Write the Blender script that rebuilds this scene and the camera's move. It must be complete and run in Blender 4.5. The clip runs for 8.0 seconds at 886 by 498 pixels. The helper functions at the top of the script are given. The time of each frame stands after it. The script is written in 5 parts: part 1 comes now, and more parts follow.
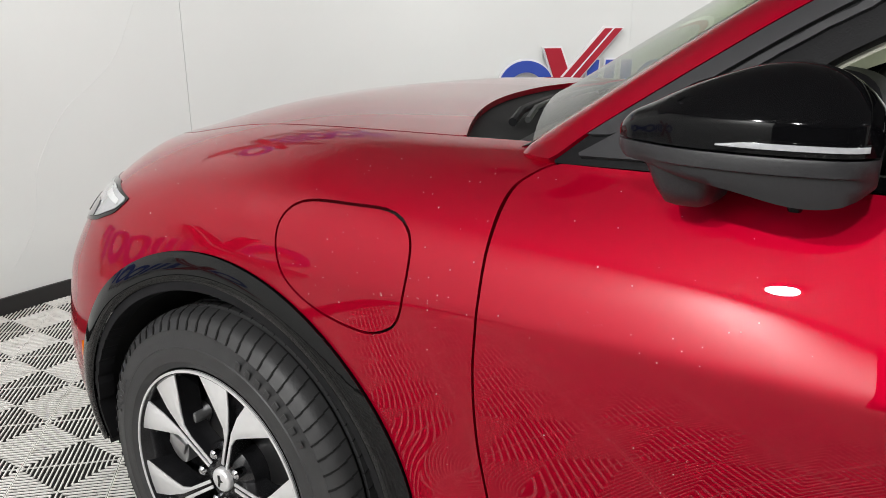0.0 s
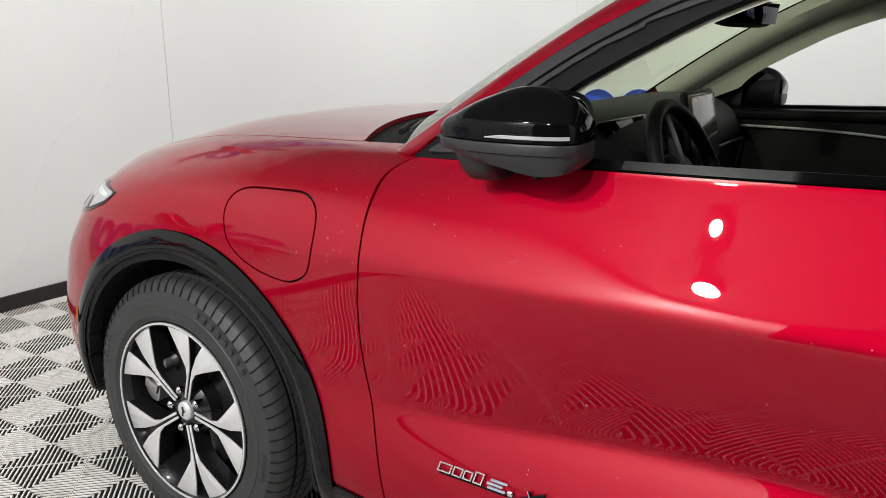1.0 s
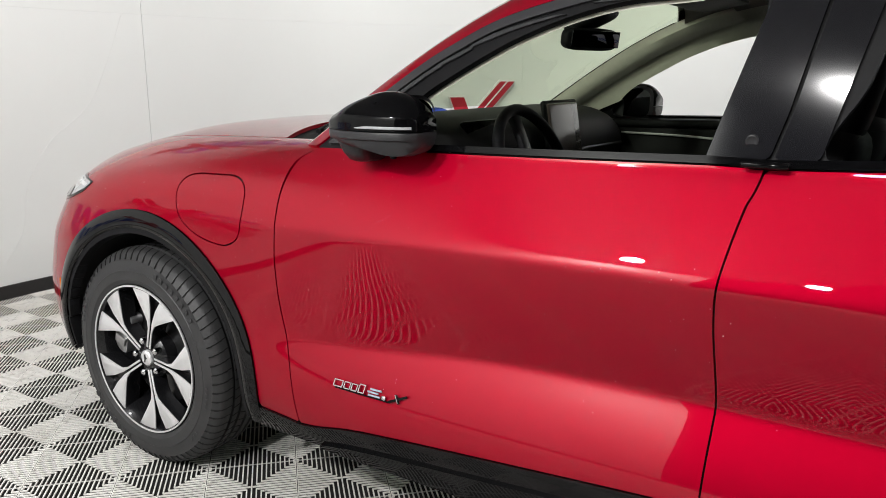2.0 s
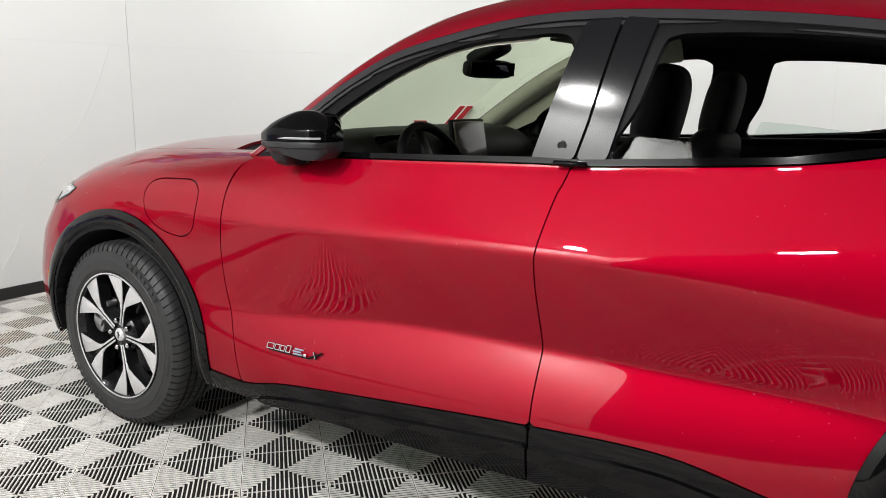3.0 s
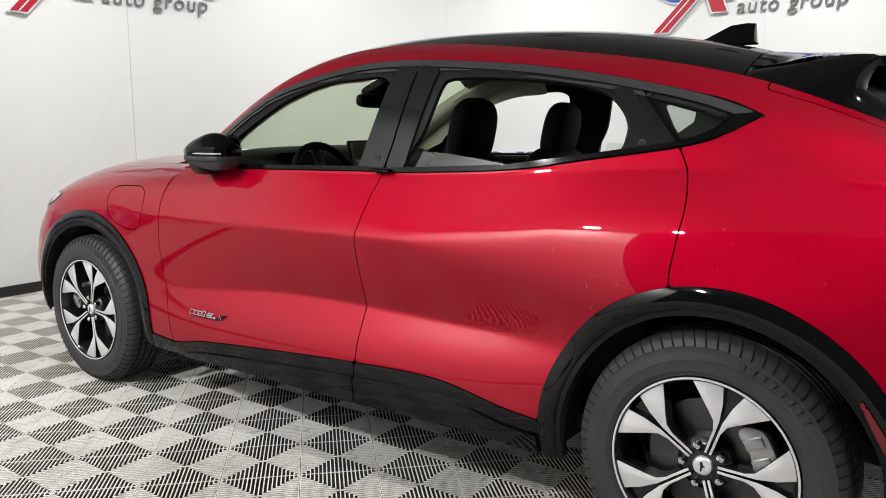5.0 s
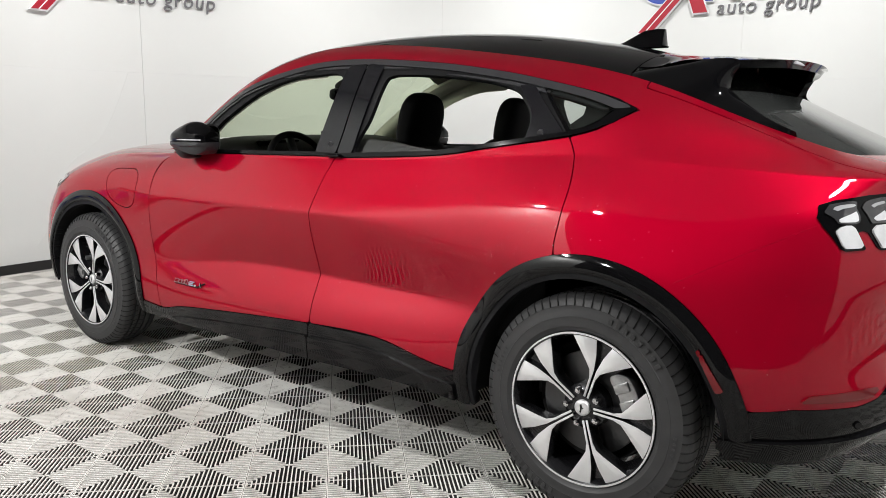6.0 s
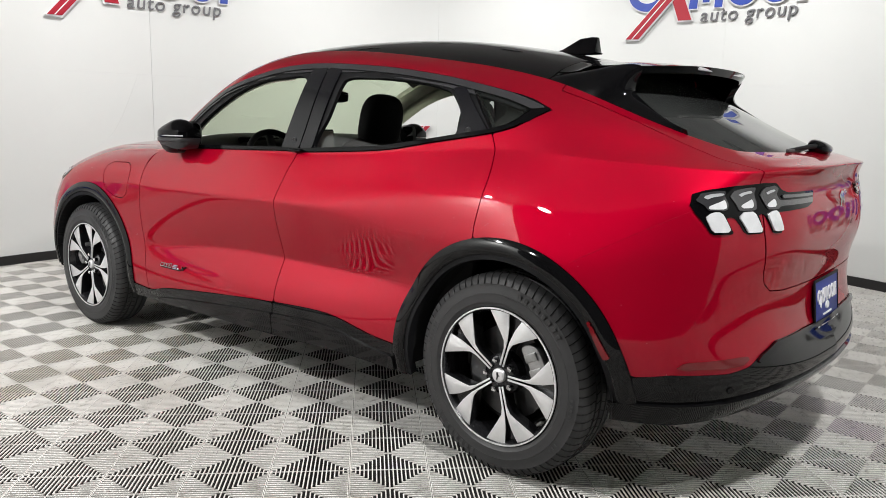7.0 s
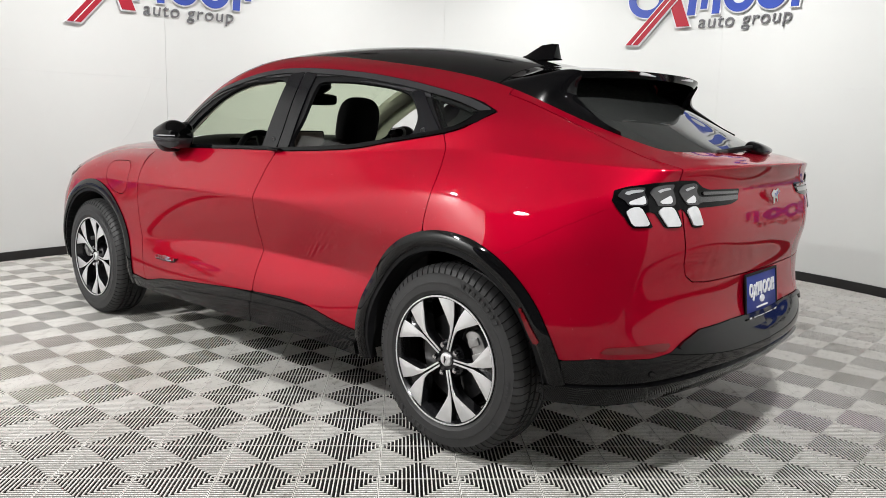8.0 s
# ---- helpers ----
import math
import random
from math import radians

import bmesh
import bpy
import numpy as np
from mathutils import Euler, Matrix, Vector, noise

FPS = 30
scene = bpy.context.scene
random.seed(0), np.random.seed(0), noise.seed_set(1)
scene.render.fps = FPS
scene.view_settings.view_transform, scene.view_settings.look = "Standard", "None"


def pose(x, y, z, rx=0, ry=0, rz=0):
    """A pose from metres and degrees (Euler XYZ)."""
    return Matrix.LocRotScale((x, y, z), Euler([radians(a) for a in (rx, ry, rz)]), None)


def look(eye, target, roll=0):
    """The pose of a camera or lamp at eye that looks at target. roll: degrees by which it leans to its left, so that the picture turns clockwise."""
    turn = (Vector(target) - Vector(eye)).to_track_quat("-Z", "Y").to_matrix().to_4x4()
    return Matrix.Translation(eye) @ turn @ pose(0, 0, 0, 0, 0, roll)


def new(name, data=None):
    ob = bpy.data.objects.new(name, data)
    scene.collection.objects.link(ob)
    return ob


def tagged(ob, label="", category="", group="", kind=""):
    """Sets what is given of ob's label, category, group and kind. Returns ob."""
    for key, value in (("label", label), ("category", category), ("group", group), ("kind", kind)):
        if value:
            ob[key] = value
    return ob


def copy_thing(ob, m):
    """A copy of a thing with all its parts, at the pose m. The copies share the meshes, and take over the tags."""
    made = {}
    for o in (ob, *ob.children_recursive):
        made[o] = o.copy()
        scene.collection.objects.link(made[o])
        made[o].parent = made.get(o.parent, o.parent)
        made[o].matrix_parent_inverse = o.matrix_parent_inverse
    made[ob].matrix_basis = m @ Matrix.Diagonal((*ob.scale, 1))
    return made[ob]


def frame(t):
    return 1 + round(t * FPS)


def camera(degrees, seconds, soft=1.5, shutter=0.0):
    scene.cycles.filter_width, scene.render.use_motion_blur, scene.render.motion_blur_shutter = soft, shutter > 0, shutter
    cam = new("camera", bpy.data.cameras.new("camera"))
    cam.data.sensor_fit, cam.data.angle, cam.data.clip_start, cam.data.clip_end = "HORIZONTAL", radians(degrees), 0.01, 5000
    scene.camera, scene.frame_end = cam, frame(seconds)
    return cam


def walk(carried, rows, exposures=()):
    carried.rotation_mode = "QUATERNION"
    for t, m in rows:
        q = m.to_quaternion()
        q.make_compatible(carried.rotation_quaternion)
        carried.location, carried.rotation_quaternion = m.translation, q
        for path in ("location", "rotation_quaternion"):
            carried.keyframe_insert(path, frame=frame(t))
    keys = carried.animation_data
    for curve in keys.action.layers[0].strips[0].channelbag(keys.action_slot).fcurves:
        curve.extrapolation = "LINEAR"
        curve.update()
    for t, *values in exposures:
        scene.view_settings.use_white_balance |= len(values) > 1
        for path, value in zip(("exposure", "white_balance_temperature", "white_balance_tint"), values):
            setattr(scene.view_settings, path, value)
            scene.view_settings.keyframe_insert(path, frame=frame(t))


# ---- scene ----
cam = camera(60.0, 8.0, soft=0.9)
PATH = [
    (0, (1.153, -1.76, 1.273), (0.073, -0.179, 0.694), -0.2),
    (0.5, (1.358, -1.916, 1.278), (0.278, -0.318, 0.748), 0.0),
    (1, (1.591, -2.051, 1.287), (0.523, -0.438, 0.782), -0.0),
    (1.5, (1.845, -2.191, 1.283), (0.787, -0.563, 0.805), 0.1),
    (1.7, (1.941, -2.243, 1.279), (0.883, -0.612, 0.81), 0.1),
    (2.8, (2.489, -2.566, 1.256), (1.428, -0.917, 0.864), 0.3),
    (3, (2.588, -2.602, 1.262), (1.527, -0.95, 0.877), 0.2),
    (3.5, (2.822, -2.687, 1.26), (1.743, -1.042, 0.902), 0.1),
    (4, (3.055, -2.771, 1.25), (1.959, -1.13, 0.919), 0.2),
    (4.5, (3.281, -2.819, 1.265), (2.159, -1.196, 0.937), 0.1),
    (5, (3.55, -2.857, 1.264), (2.398, -1.254, 0.942), 0.1),
    (5.2, (3.653, -2.886, 1.259), (2.493, -1.288, 0.942), 0.3),
    (6.3, (4.171, -2.997, 1.245), (2.95, -1.449, 0.911), 0.8),
    (6.5, (4.258, -3.01, 1.23), (3.027, -1.468, 0.905), 0.9),
    (7, (4.48, -3.012, 1.235), (3.223, -1.49, 0.911), 1.2),
    (7.5, (4.658, -2.993, 1.234), (3.371, -1.496, 0.916), 1.4),
    (8, (4.835, -2.973, 1.227), (3.515, -1.503, 0.913), 1.5),
]
walk(cam, [(t, look(eye, target, roll)) for t, eye, target, roll in PATH])

# ---- world and light ----
world = bpy.data.worlds.new("world")
scene.world = world
world.use_nodes = True
world.node_tree.nodes["Background"].inputs[0].default_value = (0.8, 0.85, 0.9, 1)
world.node_tree.nodes["Background"].inputs[1].default_value = 0.02
scene.view_settings.exposure = 0.12

ROOM_X, ROOM_Y, ROOM_R, ROOM_H = 1.82, -0.06, 4.12, 3.3


def room_radius(a):
    """The booth is round; on the side where one enters it is a little wider."""
    d = math.cos(a - radians(-50))
    k = min(max((d + 0.25) / 0.9, 0.0), 1.0)
    return ROOM_R + 0.75 * k * k * (3 - 2 * k)


ENTRY = (-102.0, -18.0)
LAMPS = [(ROOM_X + r * math.cos(radians(a)), ROOM_Y + r * math.sin(radians(a)), w) for a, r, w in ((-110.4, 4.35, 118), (-93, 4.4, 118), (-25, 3.2, 92))]
for lx, ly, watts in LAMPS:
    ld = bpy.data.lights.new("ceiling_lamp_light", "AREA")
    ld.shape, ld.size, ld.energy, ld.color = "DISK", 0.19, watts, (1.0, 0.99, 0.975)
    lo = new("ceiling_lamp_light", ld)
    lo.location = (lx, ly, ROOM_H - 0.03)

# added, unseen wall washers: hooded, hung under the ceiling, turned to brighten the wall
ADDED_WASHERS = []
for a, watts in ((18, 15), (50, 15.5), (82, 17), (114, 17.5), (146, 16), (178, 14.5), (210, 14)):
    c, n = math.cos(radians(a)), math.sin(radians(a))
    at = Vector((ROOM_X + 2.75 * c, ROOM_Y + 2.75 * n, ROOM_H - .16))
    aim = Vector((ROOM_X + ROOM_R * c, ROOM_Y + ROOM_R * n, 1.15))
    m = Matrix.Translation(at) @ (at - aim).to_track_quat("Z", "Y").to_matrix().to_4x4()
    ADDED_WASHERS.append(m)
    ld = bpy.data.lights.new("added_wall_washer_light", "AREA")
    ld.shape, ld.size, ld.energy, ld.color, ld.spread = "DISK", 0.18, watts, (1.0, 0.99, 0.975), radians(125)
    new("added_wall_washer_light", ld).matrix_world = m


# ---- materials ----
def mat(name, color, rough=0.5, metal=0.0, coat=0.0, var=0.0, scale=8.0, bump=0.0, bscale=60.0, rvar=0.0, spec=0.5, trans=0.0, ior=1.45, emit=0.0):
    m = bpy.data.materials.new(name)
    m.use_nodes = True
    nt = m.node_tree
    b = nt.nodes["Principled BSDF"]
    b.inputs["Base Color"].default_value = (*color, 1)
    b.inputs["Roughness"].default_value = rough
    b.inputs["Metallic"].default_value = metal
    b.inputs["Coat Weight"].default_value = coat
    b.inputs["Coat Roughness"].default_value = 0.02
    b.inputs["Specular IOR Level"].default_value = spec
    b.inputs["IOR"].default_value = ior
    b.inputs["Transmission Weight"].default_value = trans
    if emit:
        b.inputs["Emission Color"].default_value = (*color, 1)
        b.inputs["Emission Strength"].default_value = emit
    tc = nt.nodes.new("ShaderNodeTexCoord")
    if var or rvar:
        n1 = nt.nodes.new("ShaderNodeTexNoise")
        n1.inputs["Scale"].default_value = scale
        n1.inputs["Detail"].default_value = 6
        n1.inputs["Roughness"].default_value = 0.65
        nt.links.new(tc.outputs["Object"], n1.inputs["Vector"])
        if var:
            mix = nt.nodes.new("ShaderNodeMix")
            mix.data_type = "RGBA"
            mix.inputs["A"].default_value = (*[c * (1 - var) for c in color], 1)
            mix.inputs["B"].default_value = (*[min(c * (1 + var), 1) for c in color], 1)
            nt.links.new(n1.outputs["Fac"], mix.inputs["Factor"])
            nt.links.new(mix.outputs["Result"], b.inputs["Base Color"])
        if rvar:
            mr = nt.nodes.new("ShaderNodeMapRange")
            mr.inputs["To Min"].default_value = max(rough - rvar, 0.01)
            mr.inputs["To Max"].default_value = rough + rvar
            nt.links.new(n1.outputs["Fac"], mr.inputs["Value"])
            nt.links.new(mr.outputs["Result"], b.inputs["Roughness"])
    if bump:
        n2 = nt.nodes.new("ShaderNodeTexNoise")
        n2.inputs["Scale"].default_value = bscale
        n2.inputs["Detail"].default_value = 4
        nt.links.new(tc.outputs["Object"], n2.inputs["Vector"])
        bp = nt.nodes.new("ShaderNodeBump")
        bp.inputs["Strength"].default_value = bump
        bp.inputs["Distance"].default_value = 0.002
        nt.links.new(n2.outputs["Fac"], bp.inputs["Height"])
        nt.links.new(bp.outputs["Normal"], b.inputs["Normal"])
    return m


PAINT = mat("red_paint", (0.395, 0.0010, 0.019), 0.60, 0.74, 1.0, 0.06, 900.0, spec=0.1)
PAINT.node_tree.nodes["Principled BSDF"].inputs["Coat IOR"].default_value = 1.40
PAINT.node_tree.nodes["Principled BSDF"].inputs["Specular Tint"].default_value = (0.55, 0.02, 0.07, 1)
PAINT.node_tree.nodes["Principled BSDF"].inputs["Coat Roughness"].default_value = 0.005
BLACK_GLOSS = mat("black_gloss", (0.003, 0.003, 0.0035), 0.06, 0.0, 0.0, spec=0.2)
BLACK_SATIN = mat("black_roof_lacquer", (0.004, 0.004, 0.0045), 0.07, 0.0, 0.0, spec=0.24)
CLADDING = mat("black_cladding", (0.004, 0.004, 0.0044), 0.04, 0.0, 0.0, 0.2, 20.0, spec=0.36)
BLACK_MATTE = mat("black_trim", (0.010, 0.010, 0.011), 0.5, 0.0, 0.0, 0.2, 30.0, 0.15, 400.0, spec=0.15)
GREY_TRIM = mat("dark_grey_trim", (0.036, 0.036, 0.039), 0.38, 0.0, 0.0, 0.15, 30.0, 0.1, 400.0)
# near-black, also used on the tyres as painted shade in the sipes
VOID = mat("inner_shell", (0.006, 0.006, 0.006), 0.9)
LINER = mat("wheel_liner", (0.012, 0.012, 0.012), 0.9, 0, 0, 0.3, 30.0)
RUBBER = mat("tyre_rubber", (0.034, 0.034, 0.035), 0.5, 0.0, 0.0, 0.25, 25.0, 0.2, 250.0)
SILVER = mat("machined_alloy", (0.86, 0.86, 0.87), 0.36, 0.6, 0.3, 0.05, 60.0)
RIM_DARK = mat("dark_alloy", (0.018, 0.018, 0.02), 0.25, 0.4, 0.5)
CHROME = mat("chrome", (0.75, 0.75, 0.77), 0.08, 1.0)
CALIPER = mat("cast_caliper", (0.45, 0.45, 0.455), 0.28, 0.8, 0, 0.35, 40.0, 0.3, 90.0)
STEEL = mat("brake_steel", (0.09, 0.09, 0.092), 0.3, 0.9, 0, 0.2, 40.0)
DARK_GLASS = mat("dark_glass", (0.030, 0.032, 0.031), 0.02, 0.0, 0.0, spec=0.3)
FABRIC = mat("seat_fabric", (0.008, 0.008, 0.009), 0.8, 0, 0, 0.3, 60.0, 0.4, 500.0)
SILVER_TRIM = mat("silver_trim", (0.72, 0.72, 0.72), 0.45, 0.3)
DASH = mat("dashboard_plastic", (0.011, 0.011, 0.011), 0.6, 0, 0, 0.2, 30.0, 0.2, 500.0)
HEADLINER = mat("headliner_cloth", (0.30, 0.29, 0.26), 0.9, 0, 0, 0.1, 30.0, 0.2, 500.0)
LAMP_CLEAR = mat("clear_lamp", (0.66, 0.67, 0.69), 0.12, 0.0, 1.0, 0.3, 18.0)
LAMP_RED = mat("red_lamp", (0.13, 0.002, 0.005), 0.12, 0.0, 0.5)
AMBER = mat("amber_lamp", (0.85, 0.22, 0.01), 0.15, 0.0, 1.0)
WALL = mat("white_wall_vinyl", (0.72, 0.733, 0.72), 0.55, 0, 0, 0.035, 1.2, 0.08, 6.0)
CEIL = mat("dark_ceiling", (0.34, 0.34, 0.34), 0.7, 0, 0, 0.03, 2.0)
BASE = mat("black_baseboard", (0.02, 0.019, 0.019), 0.5, 0, 0, 0.3, 6.0)
UNDER = mat("dark_subfloor", (0.016, 0.015, 0.014), 0.95, 0, 0, 0.4, 14.0)
BLUE = mat("blue_sign", (0.035, 0.075, 0.40), 0.4)
RED_SIGN = mat("red_sign", (0.40, 0.012, 0.03), 0.4)
GREY_SIGN = mat("grey_sign", (0.16, 0.16, 0.17), 0.4)
WHITE_SIGN = mat("white_sign_edge", (0.8, 0.8, 0.82), 0.4)
PLATE_BLUE = mat("plate_blue", (0.015, 0.03, 0.22), 0.4, spec=0.3)
BEIGE = mat("beige_pillar_trim", (0.66, 0.65, 0.56), 0.8, 0, 0, 0.1, 40.0, 0.2, 500.0)
# this grey puts the touch screen's reflection into its colour
SCREEN_REFLECTION = mat("screen_glass", (0.13, 0.10, 0.095), 0.2, 0, 0.5)
HALL = mat("dark_hall", (0.05, 0.05, 0.055), 0.8, 0, 0, 0.2, 3.0)


def tile_plastic():
    """Pale grey plastic, scuffed and dirtied in patches that run on over the joints."""
    m = mat("grey_tile_plastic", (0.73, 0.71, 0.675), 0.62, spec=0.25)
    nt = m.node_tree
    b = nt.nodes["Principled BSDF"]
    geo, info = nt.nodes.new("ShaderNodeNewGeometry"), nt.nodes.new("ShaderNodeObjectInfo")

    def patches(scale, low, high, detail=5.0, stretch=1.0):
        mp = nt.nodes.new("ShaderNodeMapping")
        mp.inputs["Rotation"].default_value = (0, 0, 0.6)
        mp.inputs["Scale"].default_value = (1, stretch, 1)
        n = nt.nodes.new("ShaderNodeTexNoise")
        n.inputs["Scale"].default_value, n.inputs["Detail"].default_value, n.inputs["Roughness"].default_value = scale, detail, 0.68
        r = nt.nodes.new("ShaderNodeMapRange")
        r.inputs["From Min"].default_value, r.inputs["From Max"].default_value = low, high
        nt.links.new(geo.outputs["Position"], mp.inputs["Vector"])
        nt.links.new(mp.outputs["Vector"], n.inputs["Vector"])
        nt.links.new(n.outputs["Fac"], r.inputs["Value"])
        return r.outputs["Result"]

    def over(base, colour, fac, strength):
        k = nt.nodes.new("ShaderNodeMath")
        k.operation, k.inputs[1].default_value = "MULTIPLY", strength
        nt.links.new(fac, k.inputs[0])
        mx = nt.nodes.new("ShaderNodeMix")
        mx.data_type = "RGBA"
        nt.links.new(k.outputs[0], mx.inputs["Factor"])
        if isinstance(base, tuple):
            mx.inputs["A"].default_value = (*base, 1)
        else:
            nt.links.new(base, mx.inputs["A"])
        mx.inputs["B"].default_value = (*colour, 1)
        return mx.outputs["Result"]

    c = over((0.88, 0.865, 0.825), (0.67, 0.65, 0.61), info.outputs["Random"], 0.4)
    c = over(c, (0.40, 0.37, 0.31), patches(1.7, 0.50, 0.70), 0.38)
    c = over(c, (0.30, 0.275, 0.24), patches(26.0, 0.54, 0.70, 8.0, 0.45), 0.7)
    c = over(c, (0.16, 0.15, 0.14), patches(75.0, 0.60, 0.70, 3.0), 0.6)
    nt.links.new(c, b.inputs["Base Color"])
    return m


TILE = tile_plastic()


def thin_glass(name, tint):
    """A pane: tinted see-through with a mirror gloss that grows at glancing angles."""
    m = bpy.data.materials.new(name)
    m.use_nodes = True
    nt = m.node_tree
    nt.nodes.remove(nt.nodes["Principled BSDF"])
    tr, gl, mx, lw, pw, ad = (nt.nodes.new(k) for k in ("ShaderNodeBsdfTransparent", "ShaderNodeBsdfGlossy", "ShaderNodeMixShader", "ShaderNodeLayerWeight", "ShaderNodeMath", "ShaderNodeMath"))
    tr.inputs["Color"].default_value = (*tint, 1)
    gl.inputs["Roughness"].default_value = 0.01
    lw.inputs["Blend"].default_value = 0.5
    pw.operation, pw.inputs[1].default_value = "POWER", 5.0
    ad.operation, ad.inputs[1].default_value, ad.inputs[2].default_value = "MULTIPLY_ADD", 0.85, 0.07
    nt.links.new(lw.outputs["Facing"], pw.inputs[0])
    nt.links.new(pw.outputs[0], ad.inputs[0])
    nt.links.new(ad.outputs[0], mx.inputs[0])
    nt.links.new(tr.outputs[0], mx.inputs[1])
    nt.links.new(gl.outputs[0], mx.inputs[2])
    nt.links.new(mx.outputs[0], nt.nodes["Material Output"].inputs["Surface"])
    return m


GLASS = thin_glass("green_windscreen_glass", (0.70, 0.78, 0.62))
GLASS_CLEAR = thin_glass("door_glass", (0.82, 0.90, 0.86))
QUARTER_GLASS = thin_glass("quarter_glass", (0.55, 0.60, 0.56))
PILLAR = mat("dark_grey_pillar_gloss", (0.009, 0.009, 0.0112), 0.09, 0.0, 0.0, 0.1, 30.0, spec=0.5)
LAMP_GREY = mat("lamp_lens_grey", (0.40, 0.41, 0.43), 0.10, 0.0, 1.0, 0.25, 25.0)
LAMP_DARK = mat("lamp_lens_dark", (0.035, 0.035, 0.038), 0.08, 0.0, 1.0)
WATER = mat("water_bead", (0.75, 0.66, 0.66), 0.04, 0.0, 1.0)
HOUSING = mat("mirror_housing_plastic", (0.024, 0.024, 0.026), 0.42, 0.0, 0.0, 0.15, 40.0, 0.15, 500.0)
MIRROR_GLASS = mat("mirror_glass", (0.035, 0.035, 0.04), 0.03, 1.0)


# ---- mesh tools ----
def link(name, verts, faces, material, parent=None, label="", normals=None, sharp=35.0, mirror=False):
    """One mesh object from points and faces; mirror: over to the car's other side."""
    verts = np.asarray(verts, float)
    if mirror:
        verts = verts * (1, -1, 1)
        faces = [tuple(reversed(f)) for f in faces]
    me = bpy.data.meshes.new(name)
    me.from_pydata([tuple(v) for v in verts], [], [tuple(int(i) for i in f) for f in faces])
    me.materials.append(material)
    me.shade_smooth()
    if normals is not None:
        n = np.asarray(normals, float) * ((1, -1, 1) if mirror else (1, 1, 1))
        me.normals_split_custom_set_from_vertices([tuple(v) for v in n])
    elif sharp < 180:
        me.set_sharp_from_angle(angle=radians(sharp))
    ob = new(name, me)
    if parent is not None:
        ob.parent = parent
    if label:
        ob["label"] = label
    return ob


def part(name, bm, material, parent=None, label="", sharp=35.0):
    bmesh.ops.recalc_face_normals(bm, faces=bm.faces)
    me = bpy.data.meshes.new(name)
    bm.to_mesh(me)
    bm.free()
    me.materials.append(material)
    me.shade_smooth()
    me.set_sharp_from_angle(angle=radians(sharp))
    ob = new(name, me)
    if parent is not None:
        ob.parent = parent
    if label:
        ob["label"] = label
    return ob


def box(sx, sy, sz, m=None, bevel=0.0, seg=2):
    bm = bmesh.new()
    bmesh.ops.create_cube(bm, size=1, matrix=Matrix.Diagonal((sx, sy, sz, 1)))
    if bevel:
        bmesh.ops.bevel(bm, geom=bm.edges[:], offset=bevel, segments=seg, profile=0.5, affect="EDGES")
    if m is not None:
        bm.transform(m)
    return bm


def lathe(profile, n=64, close=False, a0=0.0, a1=math.tau):
    """Turns (radius, y) points about the y axis."""
    bm = bmesh.new()
    full = abs(a1 - a0 - math.tau) < 1e-6
    k = n if full else n + 1
    rows = [[bm.verts.new((r * math.cos(a0 + (a1 - a0) * i / n), y, r * math.sin(a0 + (a1 - a0) * i / n))) for i in range(k)] for r, y in profile]
    for j in range(len(rows) - (0 if close else 1)):
        p, q = rows[j], rows[(j + 1) % len(rows)]
        for i in range(n):
            bm.faces.new((p[i], p[(i + 1) % k], q[(i + 1) % k], q[i]))
    return bm


def prism(outline, depth, m=None, bevel=0.0):
    """A plate with that (x, z) outline, from y = 0 to y = depth."""
    bm = bmesh.new()
    vs = [bm.verts.new((x, 0, z)) for x, z in outline]
    f = bm.faces.new(vs)
    r = bmesh.ops.extrude_face_region(bm, geom=[f])
    bmesh.ops.translate(bm, vec=(0, depth, 0), verts=[e for e in r["geom"] if isinstance(e, bmesh.types.BMVert)])
    if bevel:
        es = [e for e in bm.edges if len(e.link_faces) == 2 and e.calc_face_angle(0) > 0.6]
        bmesh.ops.bevel(bm, geom=es, offset=bevel, segments=2, profile=0.5, affect="EDGES")
    if m is not None:
        bm.transform(m)
    return bm


def tube(points, radius, n=10, closed=False, m=None):
    """A round bar along points; radius may be a number or one for each point."""
    bm = bmesh.new()
    pts = [Vector(p) for p in points]
    k = len(pts)
    rings = []
    for i, p in enumerate(pts):
        a = pts[(i - 1) % k] if closed or i else pts[0]
        b = pts[(i + 1) % k] if closed or i < k - 1 else pts[-1]
        q = (b - a).to_track_quat("Z", "Y")
        r = radius[i] if isinstance(radius, (list, tuple)) else radius
        rings.append([bm.verts.new(p + q @ Vector((r * math.cos(math.tau * j / n), r * math.sin(math.tau * j / n), 0))) for j in range(n)])
    for i in range(k if closed else k - 1):
        p, q = rings[i], rings[(i + 1) % k]
        for j in range(n):
            bm.faces.new((p[j], p[(j + 1) % n], q[(j + 1) % n], q[j]))
    if not closed:
        bm.faces.new(rings[0])
        bm.faces.new(rings[-1])
    if m is not None:
        bm.transform(m)
    return bm


def join(*bms):
    out = bmesh.new()
    for b in bms:
        me = bpy.data.meshes.new("tmp")
        b.to_mesh(me)
        b.free()
        out.from_mesh(me)
        bpy.data.meshes.remove(me)
    return out


